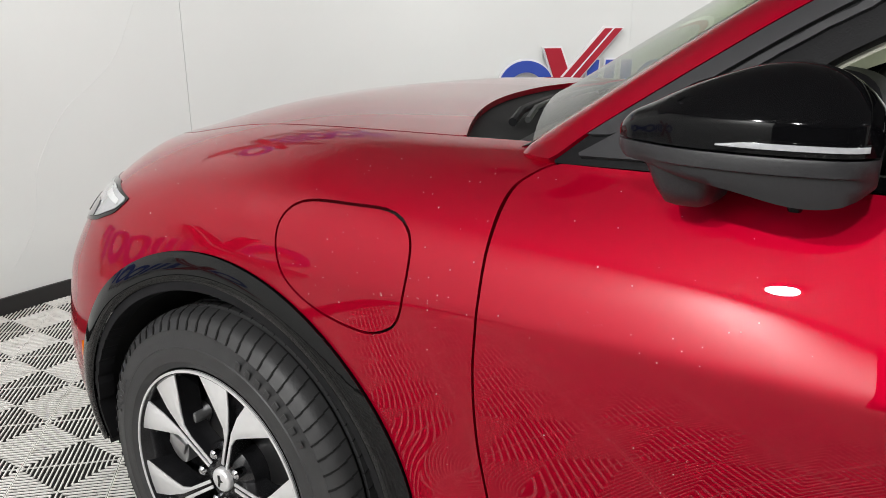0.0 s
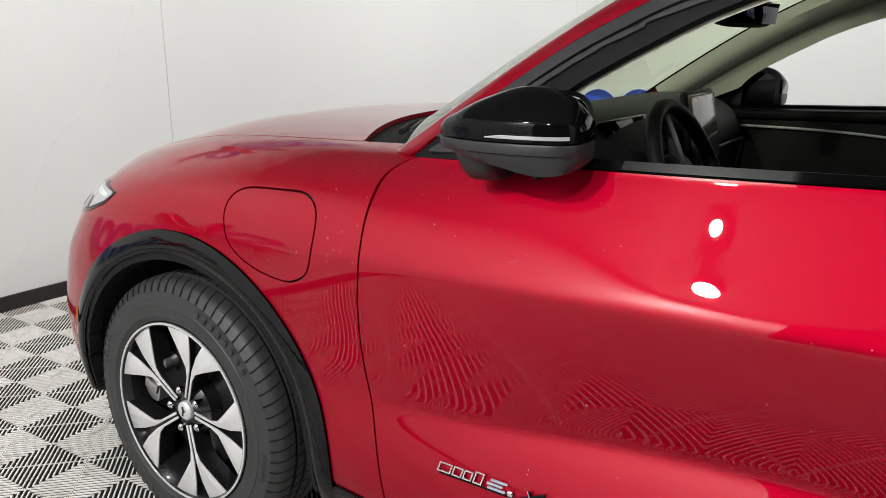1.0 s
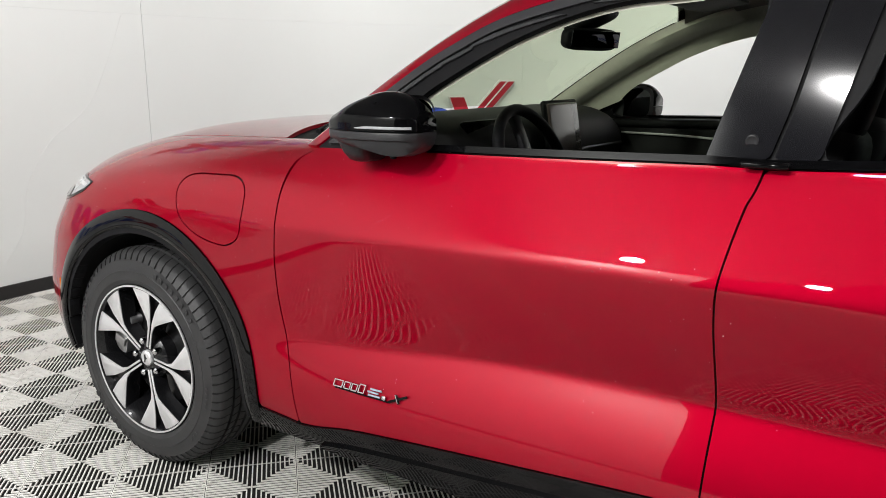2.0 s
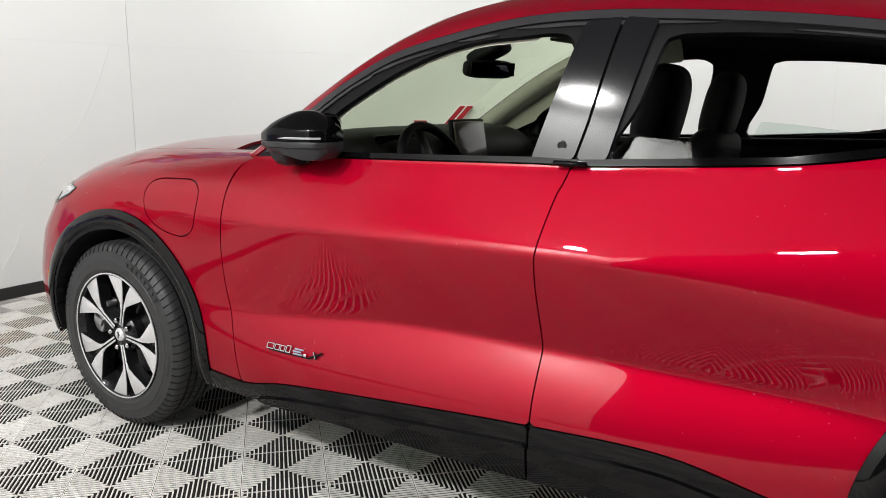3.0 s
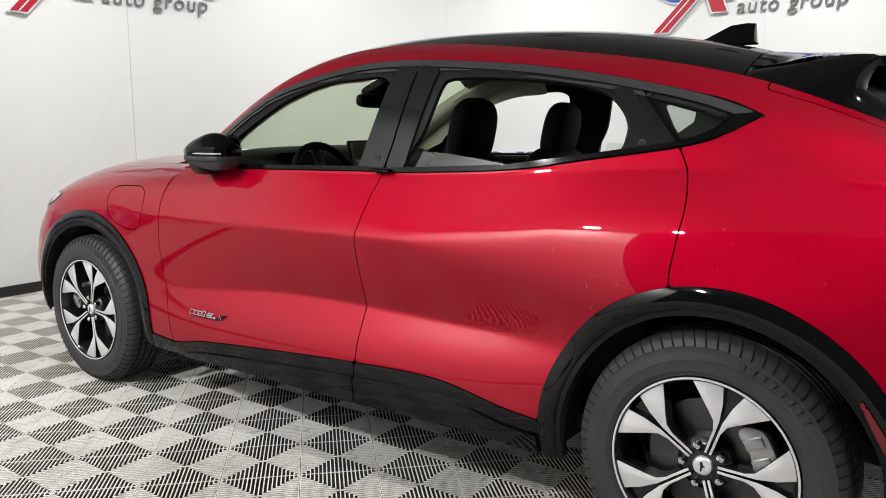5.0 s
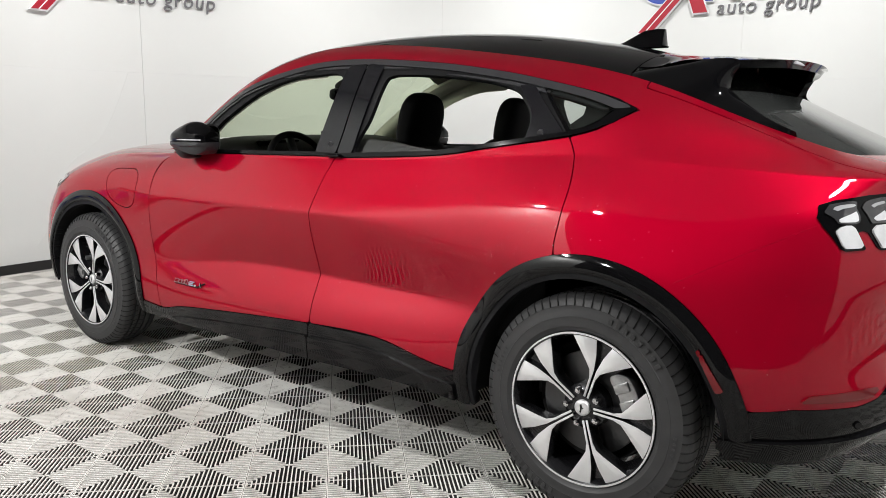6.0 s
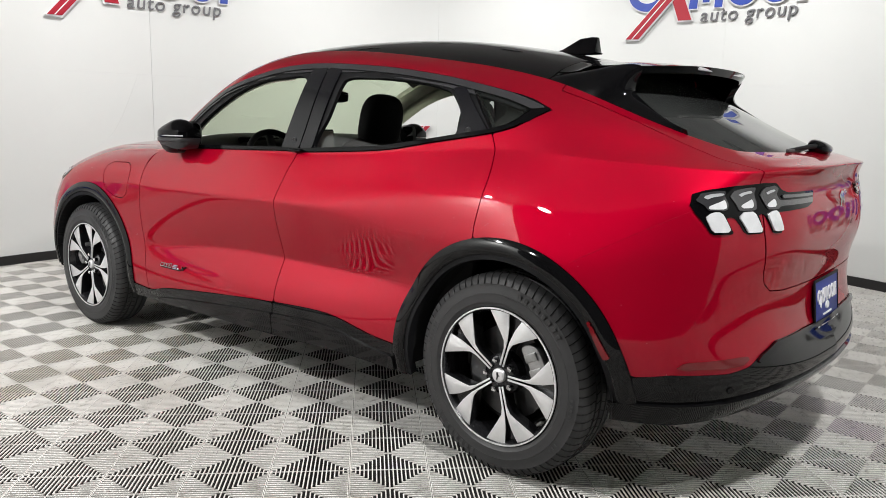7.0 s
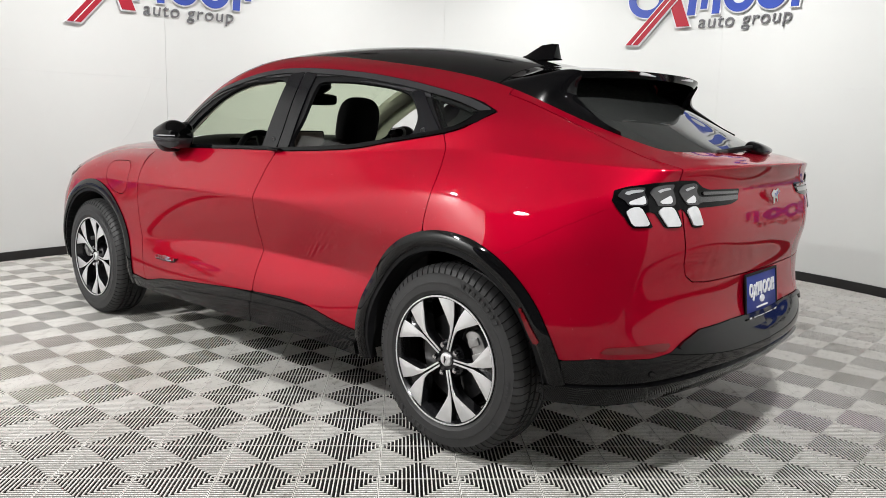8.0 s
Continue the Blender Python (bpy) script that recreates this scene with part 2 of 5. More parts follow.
def cubic(ts, ps, t):
    """Natural cubic spline through points ps (n, d) at ts, read at t."""
    ts, ps, t = np.asarray(ts, float), np.asarray(ps, float), np.asarray(t, float)
    if ps.ndim == 1:
        return cubic(ts, ps[:, None], t)[:, 0]
    n = len(ts)
    h = np.diff(ts)
    A = np.eye(n)
    r = np.zeros_like(ps)
    for i in range(1, n - 1):
        A[i, i - 1:i + 2] = h[i - 1], 2 * (h[i - 1] + h[i]), h[i]
        r[i] = 6 * ((ps[i + 1] - ps[i]) / h[i] - (ps[i] - ps[i - 1]) / h[i - 1])
    M = np.linalg.solve(A, r)
    i = np.clip(np.searchsorted(ts, t) - 1, 0, n - 2)
    a, b = (ts[i + 1] - t)[:, None], (t - ts[i])[:, None]
    hh = h[i][:, None]
    return (M[i] * a ** 3 + M[i + 1] * b ** 3) / (6 * hh) + (ps[i] / hh - M[i] * hh / 6) * a + (ps[i + 1] / hh - M[i + 1] * hh / 6) * b


def smooth_loop(pts, n=8, closed=True):
    """Catmull-Rom through 2D points."""
    p = np.asarray(pts, float)
    k = len(p)
    out = []
    for i in range(k if closed else k - 1):
        g = lambda j: p[j % k] if closed else p[min(max(j, 0), k - 1)]
        a, b, c, d = g(i - 1), g(i), g(i + 1), g(i + 2)
        for s in np.arange(n) / n:
            out.append(0.5 * (2 * b + (c - a) * s + (2 * a - 5 * b + 4 * c - d) * s * s + (3 * b - a - 3 * c + d) * s ** 3))
    if not closed:
        out.append(p[-1])
    return np.array(out)


def inside(poly, q):
    """Signed distance from points q (m, 2) to a closed polygon, negative within."""
    q = np.asarray(q, float)
    d = np.full(len(q), 1e9)
    s = np.zeros(len(q), bool)
    k = len(poly)
    for i in range(k):
        a, b = poly[i], poly[(i + 1) % k]
        e = b - a
        w = q - a
        t = np.clip((w @ e) / max(e @ e, 1e-12), 0, 1)
        d = np.minimum(d, np.hypot(*(w - t[:, None] * e).T))
        c = (a[1] <= q[:, 1]) != (b[1] <= q[:, 1])
        with np.errstate(divide="ignore", invalid="ignore"):
            xx = a[0] + (q[:, 1] - a[1]) * e[0] / e[1]
        s ^= c & (q[:, 0] < xx)
    return np.where(s, -d, d)


def above(line, q, axis=0):
    """Height of points above an open line given as (x, z) knots (smoothly joined); negative below it."""
    ln = np.asarray(line, float)
    return q[:, 1] - np.interp(q[:, 0], ln[:, 0], ln[:, 1])


def clip(P, N, F, f):
    """Keeps the part of a surface where f < 0, cutting faces along f = 0."""
    P, N = list(P), list(N)
    f = list(f)
    cut = {}
    out = []

    def mid(i, j):
        key = (min(i, j), max(i, j))
        if key not in cut:
            t = f[i] / (f[i] - f[j])
            P.append(P[i] + t * (P[j] - P[i]))
            N.append(N[i] + t * (N[j] - N[i]))
            f.append(0.0)
            cut[key] = len(P) - 1
        return cut[key]

    for face in F:
        s = [f[i] < 0 for i in face]
        if all(s):
            out.append(tuple(face))
        elif any(s):
            poly = []
            k = len(face)
            for a in range(k):
                i, j = face[a], face[(a + 1) % k]
                if f[i] < 0:
                    poly.append(i)
                if (f[i] < 0) != (f[j] < 0):
                    poly.append(mid(i, j))
            if len(poly) > 2:
                out.append(tuple(poly))
    used = sorted({i for q in out for i in q})
    idx = {v: k for k, v in enumerate(used)}
    return np.array([P[i] for i in used]), np.array([N[i] for i in used]), [tuple(idx[i] for i in q) for q in out]


def rim_edges(F):
    e = {}
    for q in F:
        for a in range(len(q)):
            i, j = q[a], q[(a + 1) % len(q)]
            if (j, i) in e:
                del e[(j, i)]
            else:
                e[(i, j)] = 1
    return list(e)


def flanged(P, N, F, depth):
    """Adds a turned-in edge all round a panel."""
    N = N / np.maximum(np.linalg.norm(N, axis=1, keepdims=True), 1e-9)
    P, Nn, F = list(P), list(N), list(F)
    for i, j in rim_edges(F):
        e = P[j] - P[i]
        L = np.linalg.norm(e)
        if L < 1e-7:
            continue
        out = np.cross(e / L, N[i])
        b = len(P)
        P += [P[i], P[j], P[j] - N[j] * depth, P[i] - N[i] * depth]
        Nn += [out] * 4
        F.append((b + 1, b, b + 3, b + 2))
    return np.array(P), np.array(Nn), F


def panel(name, surf, f, material, parent, label="", depth=0.012, lift=0.0, mirror=False):
    P, N, F = clip(*surf, f)
    if not F:
        return None
    if lift:
        P = P + lift * N / np.linalg.norm(N, axis=1, keepdims=True)
    if depth:
        P, N, F = flanged(P, N, F, depth)
    return link(name, P, F, material, parent, label, N, mirror=mirror)


def grid_surface(G, flip=False):
    """Points, normals and quads of a (nu, nv, 3) grid."""
    nu, nv = G.shape[:2]
    N = np.cross(np.gradient(G, axis=0), np.gradient(G, axis=1))
    if flip:
        N = -N
    N = N / np.maximum(np.linalg.norm(N, axis=2, keepdims=True), 1e-9)
    I = np.arange(nu * nv).reshape(nu, nv)
    F = np.stack([I[:-1, :-1], I[1:, :-1], I[1:, 1:], I[:-1, 1:]], -1).reshape(-1, 4)
    if flip:
        F = F[:, ::-1]
    return G.reshape(-1, 3), N.reshape(-1, 3), [tuple(q) for q in F.tolist()]


# ---- the booth ----
def disc(name, z0, z1, grow, material):
    bm = bmesh.new()
    ring = [(ROOM_X + (room_radius(a) + grow) * math.cos(a), ROOM_Y + (room_radius(a) + grow) * math.sin(a)) for a in np.linspace(0, math.tau, 180, endpoint=False)]
    top = [bm.verts.new((x, y, z1)) for x, y in ring]
    low = [bm.verts.new((x, y, z0)) for x, y in ring]
    bm.faces.new(top)
    bm.faces.new(low)
    for i in range(180):
        j = (i + 1) % 180
        bm.faces.new((top[i], top[j], low[j], low[i]))
    return part(name, bm, material)


def arc_piece(r_in, r_out, z0, z1, a0, a1, n):
    """A curved slab of wall between two angles, in degrees."""
    bm = bmesh.new()
    cols = []
    for i in range(n + 1):
        a = radians(a0 + (a1 - a0) * i / n)
        c, s, r = math.cos(a), math.sin(a), room_radius(a)
        cols.append([bm.verts.new((ROOM_X + (r + d) * c, ROOM_Y + (r + d) * s, z)) for d, z in ((r_in, z0), (r_in, z1), (r_out, z1), (r_out, z0))])
    for p, q in zip(cols, cols[1:]):
        for k in range(4):
            bm.faces.new((p[k], p[(k + 1) % 4], q[(k + 1) % 4], q[k]))
    bm.faces.new(cols[0])
    bm.faces.new(cols[-1])
    return bm


# the wall stands open at the entry, through which the dark hall beyond shows
wall = tagged(part("wall_round", arc_piece(0.012, 0.14, -0.05, ROOM_H, ENTRY[1], ENTRY[0] + 360, 220), BASE), "white vinyl wall panels curving round the photo booth", "wall", kind="structure")
SEAMS = [167.6 - 39.15 * k for k in range(-1, 9)]
cuts = sorted([a if a > ENTRY[1] else a + 360 for a in SEAMS if not ENTRY[0] < a < ENTRY[1]] + [ENTRY[1], ENTRY[0] + 360])
for a0, a1 in zip(cuts, cuts[1:]):
    if a1 - a0 < 1.0:
        continue
    for z0, z1 in ((0.0, 1.6148), (1.6153, ROOM_H)):
        part("wall_panel", arc_piece(0.0, 0.0115, z0, z1, a0 + (.018 if abs(a0 - 167.6) < 1 else .006), a1 - (.018 if abs(a1 - 167.6) < 1 else .006), max(4, int((a1 - a0) * 0.8))), WALL, wall)
crease = smooth_loop([(169.4, 1.60), (170.75, 1.356), (172.33, 1.125), (173.91, 1.0), (176.44, .86), (178.59, .623), (179.33, .371), (181.0, .20)], 8, False)
part("vinyl_crease", tube([(ROOM_X + (ROOM_R - .0005) * math.cos(radians(a)), ROOM_Y + (ROOM_R - .0005) * math.sin(radians(a)), z) for a, z in crease], .0013, 6), WALL, wall)
ca, cb = (radians(a) for a in ENTRY)
hall = bmesh.new()
e0 = [(ROOM_X + (room_radius(a) + .1) * math.cos(a), ROOM_Y + (room_radius(a) + .1) * math.sin(a)) for a in (ca, cb)]
e1 = [(e0[0][0] - .6, e0[0][1] - 5.0), (e0[1][0] + .6, e0[1][1] - 5.0)]
quad = [e0[0], e1[0], e1[1], e0[1]]
lo_, hi_ = [hall.verts.new((x, y, -.02)) for x, y in quad], [hall.verts.new((x, y, ROOM_H)) for x, y in quad]
hall.faces.new(lo_)
hall.faces.new(hi_)
for k in range(3):
    hall.faces.new((lo_[k], lo_[k + 1], hi_[k + 1], hi_[k]))
tagged(part("wall_hall", hall, HALL), "dark hall beyond the booth's entry", "wall", kind="structure")
ceiling = tagged(disc("ceiling", ROOM_H, ROOM_H + 0.1, 0.2, CEIL), "dark grey ceiling over the photo booth", "ceiling", kind="structure")
floor = tagged(disc("floor", -0.06, -0.022, 0.1, UNDER), "dark subfloor under grey ribbed interlocking tiles", "floor", kind="structure")
baseboard = tagged(part("baseboard", arc_piece(-0.016, -0.001, -0.012, 0.075, ENTRY[1], ENTRY[0] + 360, 220), BASE), "black baseboard along the foot of the wall", "baseboard", kind="structure")

for lx, ly, watts in LAMPS:
    lamp = tagged(new("ceiling_lamp"), "round white ceiling lamp, lit", "ceiling lamp", "ceiling lamps")
    lamp.location = (lx, ly, ROOM_H)
    part("lamp_ring", lathe([(0.098, -0.0), (0.098, 0.035), (0.116, 0.035), (0.120, 0.0)], 40), CEIL, lamp).rotation_euler = (radians(-90), 0, 0)

# housings of the added, unseen lamps that brighten the wall
for m in ADDED_WASHERS:
    washer = tagged(new("wall_washer"), "dark hooded lamp under the ceiling, added unseen to light the wall", "spotlight", "wall washers")
    washer.matrix_world = m
    part("hood", lathe([(.095, .0), (.110, .0), (.110, .09), (.070, .14), (.0, .145), (.0, .135), (.064, .130), (.098, .085)], 28), BASE, washer).rotation_euler = (radians(90), 0, 0)
    part("stem", box(.03, .03, .11, m.inverted() @ Matrix.Translation(m.translation + Vector((0, 0, .105)))), BASE, washer)


# ---- signs on the wall ----
def bent(bm_or_mesh_pts, a0, z0, out):
    """Points (s, d, z) of a flat sign, bent onto the wall: s runs to the reader's right from angle a0, d out of the wall."""
    res = []
    for s, d, z in bm_or_mesh_pts:
        a = radians(a0)
        r = room_radius(a)
        a = a - s / r
        r = room_radius(a) - d - out
        res.append((ROOM_X + r * math.cos(a), ROOM_Y + r * math.sin(a), z0 + z))
    return res


def slab(outline, d0, d1, steps=1):
    """A plate with that (s, z) outline between depths d0 and d1, cut into upright strips so that it can bend."""
    bm = bmesh.new()
    vs = [bm.verts.new((s, d0, z)) for s, z in outline]
    f = bm.faces.new(vs)
    r = bmesh.ops.extrude_face_region(bm, geom=[f])
    bmesh.ops.translate(bm, vec=(0, d1 - d0, 0), verts=[e for e in r["geom"] if isinstance(e, bmesh.types.BMVert)])
    bmesh.ops.triangulate(bm, faces=bm.faces[:])
    return bm


def ring_slab(cx, cz, rx, rz, k, d0, d1, n=40):
    bm = bmesh.new()
    rows = []
    for q, d in ((1, d0), (1, d1), (k, d1), (k, d0)):
        kx = q if q == 1 else 1 - (1 - k) * rz / rx * 1.0
        rows.append([bm.verts.new((cx + rx * kx * math.cos(math.tau * i / n), d, cz + rz * q * math.sin(math.tau * i / n))) for i in range(n)])
    for a in range(4):
        p, w = rows[a], rows[(a + 1) % 4]
        for i in range(n):
            bm.faces.new((p[i], p[(i + 1) % n], w[(i + 1) % n], w[i]))
    return bm


def words(text, size):
    cu = bpy.data.curves.new("words", "FONT")
    cu.body, cu.size, cu.extrude, cu.shear, cu.space_character = text, size, 0.006, 0.12, 1.12
    ob = new("words", cu)
    me = bpy.data.meshes.new_from_object(ob.evaluated_get(bpy.context.evaluated_depsgraph_get()))
    bpy.data.objects.remove(ob)
    bm = bmesh.new()
    bm.from_mesh(me)
    bpy.data.meshes.remove(me)
    for v in bm.verts:
        v.co = (v.co.x, v.co.z, v.co.y)
    return bm


def islands(bm):
    """The separate pieces of a mesh."""
    out, seen = [], set()
    for v in bm.verts:
        if v in seen:
            continue
        todo, mine = [v], []
        seen.add(v)
        while todo:
            a = todo.pop()
            mine.append(a)
            for e in a.link_edges:
                b = e.other_vert(a)
                if b not in seen:
                    seen.add(b)
                    todo.append(b)
        idx = {a: k for k, a in enumerate(mine)}
        nb = bmesh.new()
        vs = [nb.verts.new(a.co) for a in mine]
        for f in {f for a in mine for f in a.link_faces}:
            nb.faces.new([vs[idx[a]] for a in f.verts])
        out.append(nb)
    bm.free()
    return out


def grown(outline, g):
    c = np.asarray(outline, float)
    nxt, prv = np.roll(c, -1, 0) - c, c - np.roll(c, 1, 0)
    n = nxt / np.linalg.norm(nxt, axis=1)[:, None] + prv / np.linalg.norm(prv, axis=1)[:, None]
    n = np.stack([n[:, 1], -n[:, 0]], 1)
    n /= np.linalg.norm(n, axis=1)[:, None]
    area = np.sum(c[:, 0] * np.roll(c[:, 1], -1) - np.roll(c[:, 0], -1) * c[:, 1])
    return c + n * g * (1 if area > 0 else -1) * 1.15


def wall_sign(a0, z0):
    sign = tagged(new("wall_sign"), "blue and red raised dealer sign with grey lettering on the wall", "sign", "wall signs")

    def add(name, bm, material, out=0.018):
        for v, p in zip(bm.verts, bent([tuple(v.co) for v in bm.verts], a0, z0, out)):
            v.co = p
        part(name, bm, material, sign)

    H = .33
    SL = .045
    ro = [(.19, H / 2, .185, .165), (1.065, H / 2, .15, .165), (1.36, H / 2, .15, .165)]
    for cx, cz, rx, rz in ro:
        add("sign_ring_edge", ring_slab(cx, cz, rx + .012, rz + .012, .50, 0, .012), WHITE_SIGN)
        add("sign_ring", ring_slab(cx, cz, rx, rz, .56, .012, .018), BLUE)
    blocks = [[(.58, 0), (.655, 0), (.68, H), (.61, H)], [(.705, .05), (.765, .05), (.79, H), (.725, H)], [(.815, 0), (.885, 0), (.90, H), (.83, H)],
              [(1.535, 0), (1.605, 0), (1.63, H), (1.56, H)], [(1.66, .10), (1.72, .10), (1.735, H), (1.66, H)]]
    for b in blocks:
        add("sign_block_edge", slab(grown(b, .012), 0, .012), WHITE_SIGN)
        add("sign_block", slab(b, .012, .018), BLUE)
    sl = [[(.0, -.25), (.122, -.25), (.82, .525), (.705, .525)], [(.305, .405), (.415, .405), (.614, -.097), (.492, -.097)]]
    for b in sl[::-1]:
        add("sign_slash_edge", slab(grown(b, .014), .002, .020), WHITE_SIGN)
        add("sign_slash", slab(b, .020, .028), RED_SIGN)
    add("sign_stripe", slab([(.054, -.25), (.066, -.25), (.767, .525), (.754, .525)], .0285, .030), WHITE_SIGN)
    w = words("auto group", .172)
    for v in w.verts:
        v.co.x += .685
        v.co.z -= .118
    for piece in islands(w):
        add("sign_letter", piece, GREY_SIGN)


for a, z in ((219.2, .676), (180.0, 2.31), (140.8, .676), (102.1, 2.31), (63.0, .676), (24.0, 2.31)):
    wall_sign(a, z)


# ---- the car's body: rings from nose to tail, one above the other ----
# x runs from the front axle backwards, y from the middle to the side (minus: driver's side), z up
RING = {
    0: [(-.80, 0, .22), (-.78, -.45, .22), (-.66, -.72, .23), (-.45, -.84, .24), (.03, -.86, .25), (.62, -.872, .262), (1.2, -.908, .282), (1.8, -.910, .285),
        (2.4, -.895, .285), (2.99, -.87, .25), (3.38, -.86, .295), (3.57, -.77, .315), (3.70, -.58, .335), (3.76, -.3, .34), (3.78, 0, .34)],
    1: [(-.85, 0, .36), (-.83, -.45, .36), (-.70, -.74, .37), (-.45, -.875, .38), (.03, -.90, .38), (.65, -.900, .332), (1.2, -.914, .355), (1.8, -.916, .372),
        (2.4, -.902, .380), (2.99, -.915, .41), (3.40, -.885, .42), (3.62, -.785, .43), (3.79, -.57, .44), (3.86, -.3, .44), (3.88, 0, .44)],
    2: [(-.87, 0, .5), (-.85, -.45, .5), (-.71, -.75, .5), (-.45, -.885, .5), (.03, -.905, .5), (.62, -.90, .45), (1.2, -.907, .472), (1.8, -.906, .489),
        (2.4, -.892, .511), (2.99, -.925, .54), (3.40, -.905, .54), (3.60, -.815, .55), (3.77, -.58, .55), (3.815, -.3, .55), (3.825, 0, .55)],
    3: [(-.87, 0, .62), (-.845, -.45, .62), (-.70, -.745, .62), (-.45, -.88, .63), (.03, -.905, .65), (.62, -.885, .57), (1.2, -.853, .605), (1.8, -.848, .622),
        (2.4, -.850, .62), (2.99, -.925, .65), (3.40, -.900, .66), (3.61, -.805, .67), (3.745, -.58, .67), (3.785, -.3, .67), (3.79, 0, .67)],
    4: [(-.86, 0, .73), (-.83, -.45, .73), (-.67, -.73, .73), (-.44, -.865, .74), (.03, -.90, .76), (.62, -.893, .74), (1.2, -.887, .75), (1.8, -.882, .76),
        (2.4, -.882, .76), (2.99, -.925, .78), (3.40, -.885, .79), (3.62, -.79, .79), (3.765, -.575, .79), (3.808, -.3, .79), (3.812, 0, .79)],
    5: [(-.84, 0, .83), (-.80, -.45, .83), (-.61, -.71, .83), (-.42, -.835, .84), (.03, -.885, .865), (.62, -.893, .87), (1.2, -.905, .878), (1.8, -.903, .882),
        (2.4, -.904, .885), (2.99, -.909, .905), (3.40, -.862, .915), (3.61, -.795, .92), (3.795, -.56, .925), (3.840, -.3, .93), (3.846, 0, .93)],
    6: [(-.79, 0, .91), (-.74, -.42, .91), (-.53, -.68, .915), (-.36, -.79, .93), (.03, -.848, .965), (.62, -.855, .975), (1.2, -.852, .985), (1.8, -.852, .99),
        (2.4, -.849, 1.005), (2.99, -.859, 1.03), (3.40, -.808, 1.03), (3.60, -.765, 1.03), (3.755, -.56, 1.035), (3.797, -.3, 1.04), (3.803, 0, 1.04)],
    7: [(-.72, 0, .955), (-.66, -.38, .965), (-.45, -.60, .985), (-.28, -.68, 1.005), (.03, -.735, 1.04), (.62, -.768, 1.064), (1.2, -.806, 1.09), (1.8, -.800, 1.10),
        (2.4, -.800, 1.125), (2.99, -.785, 1.15), (3.40, -.755, 1.125), (3.645, -.68, 1.112), (3.765, -.56, 1.115), (3.828, -.3, 1.122), (3.838, 0, 1.125)],
}
HOOD_RING = {
    8: [(-.70, 0, .972), (-.60, -.33, .985), (-.40, -.50, 1.014), (-.24, -.58, 1.038), (.03, -.62, 1.071), (.55, -.62, 1.087)],
    9: [(-.64, 0, .995), (-.48, -.22, 1.030), (-.32, -.32, 1.062), (-.18, -.37, 1.082), (.03, -.38, 1.098), (.48, -.38, 1.104)],
    10: [(-.55, 0, 1.020), (-.42, 0, 1.054), (-.30, 0, 1.076), (-.17, 0, 1.092), (.03, 0, 1.104), (.44, 0, 1.108)],
}
CABIN_RING = {
    8: [(.62, -.735, 1.082), (1.2, -.76, 1.25), (1.8, -.755, 1.29), (2.4, -.75, 1.285), (2.99, -.74, 1.235), (3.40, -.69, 1.165), (3.61, -.62, 1.135), (3.73, -.515, 1.13), (3.782, -.27, 1.136), (3.792, 0, 1.139)],
    9: [(.61, -.715, 1.09), (1.2, -.700, 1.408), (1.8, -.683, 1.485), (2.4, -.683, 1.437), (2.99, -.69, 1.302), (3.40, -.63, 1.205), (3.58, -.56, 1.155), (3.70, -.465, 1.144), (3.752, -.25, 1.149), (3.762, 0, 1.151)],
    10: [(.58, -.69, 1.078), (1.2, -.635, 1.450), (1.8, -.585, 1.547), (2.4, -.585, 1.495), (2.99, -.57, 1.388), (3.36, -.542, 1.25), (3.55, -.474, 1.18), (3.64, -.395, 1.162), (3.70, -.22, 1.160), (3.712, 0, 1.160)],
}
DOORCOL = 5


def chords(rows):
    """Mean distance along a set of rows of points."""
    d = np.mean([np.linalg.norm(np.diff(np.asarray(r, float), axis=0), axis=1) for r in rows], axis=0)
    return np.concatenate([[0], np.cumsum(np.maximum(d, 0.03))])


def bspline(ctrl, n):
    """Rows of control points (k, nu, 3) blended by a cubic B-spline, ends kept; n steps for each span."""
    c = np.concatenate([[2 * ctrl[0] - ctrl[1]], ctrl, [2 * ctrl[-1] - ctrl[-2]]])
    out = []
    for i in range(len(ctrl) - 1):
        for s in np.arange(n) / n:
            b = (1 - s) ** 3 / 6, (3 * s ** 3 - 6 * s * s + 4) / 6, (-3 * s ** 3 + 3 * s * s + 3 * s + 1) / 6, s ** 3 / 6
            out.append(sum(w * c[i + k] for k, w in enumerate(b)))
    out.append(ctrl[-1])
    return np.array(out)


T_ALL = chords([RING[k] for k in (2, 4, 6)])
T_CAB = T_ALL[DOORCOL:]
U_FRONT = np.linspace(0, T_ALL[DOORCOL] + 0.14, 125)
U_REAR = np.linspace(T_ALL[DOORCOL] - 0.12, T_ALL[-1], 310)


def sharpened(rows):
    """Control rows moved out a little, so that the blended surface comes near the rings."""
    r = np.array(rows)
    o = r.copy()
    o[1:-1] = r[1:-1] - 0.12 * (r[:-2] - 2 * r[1:-1] + r[2:])
    return o


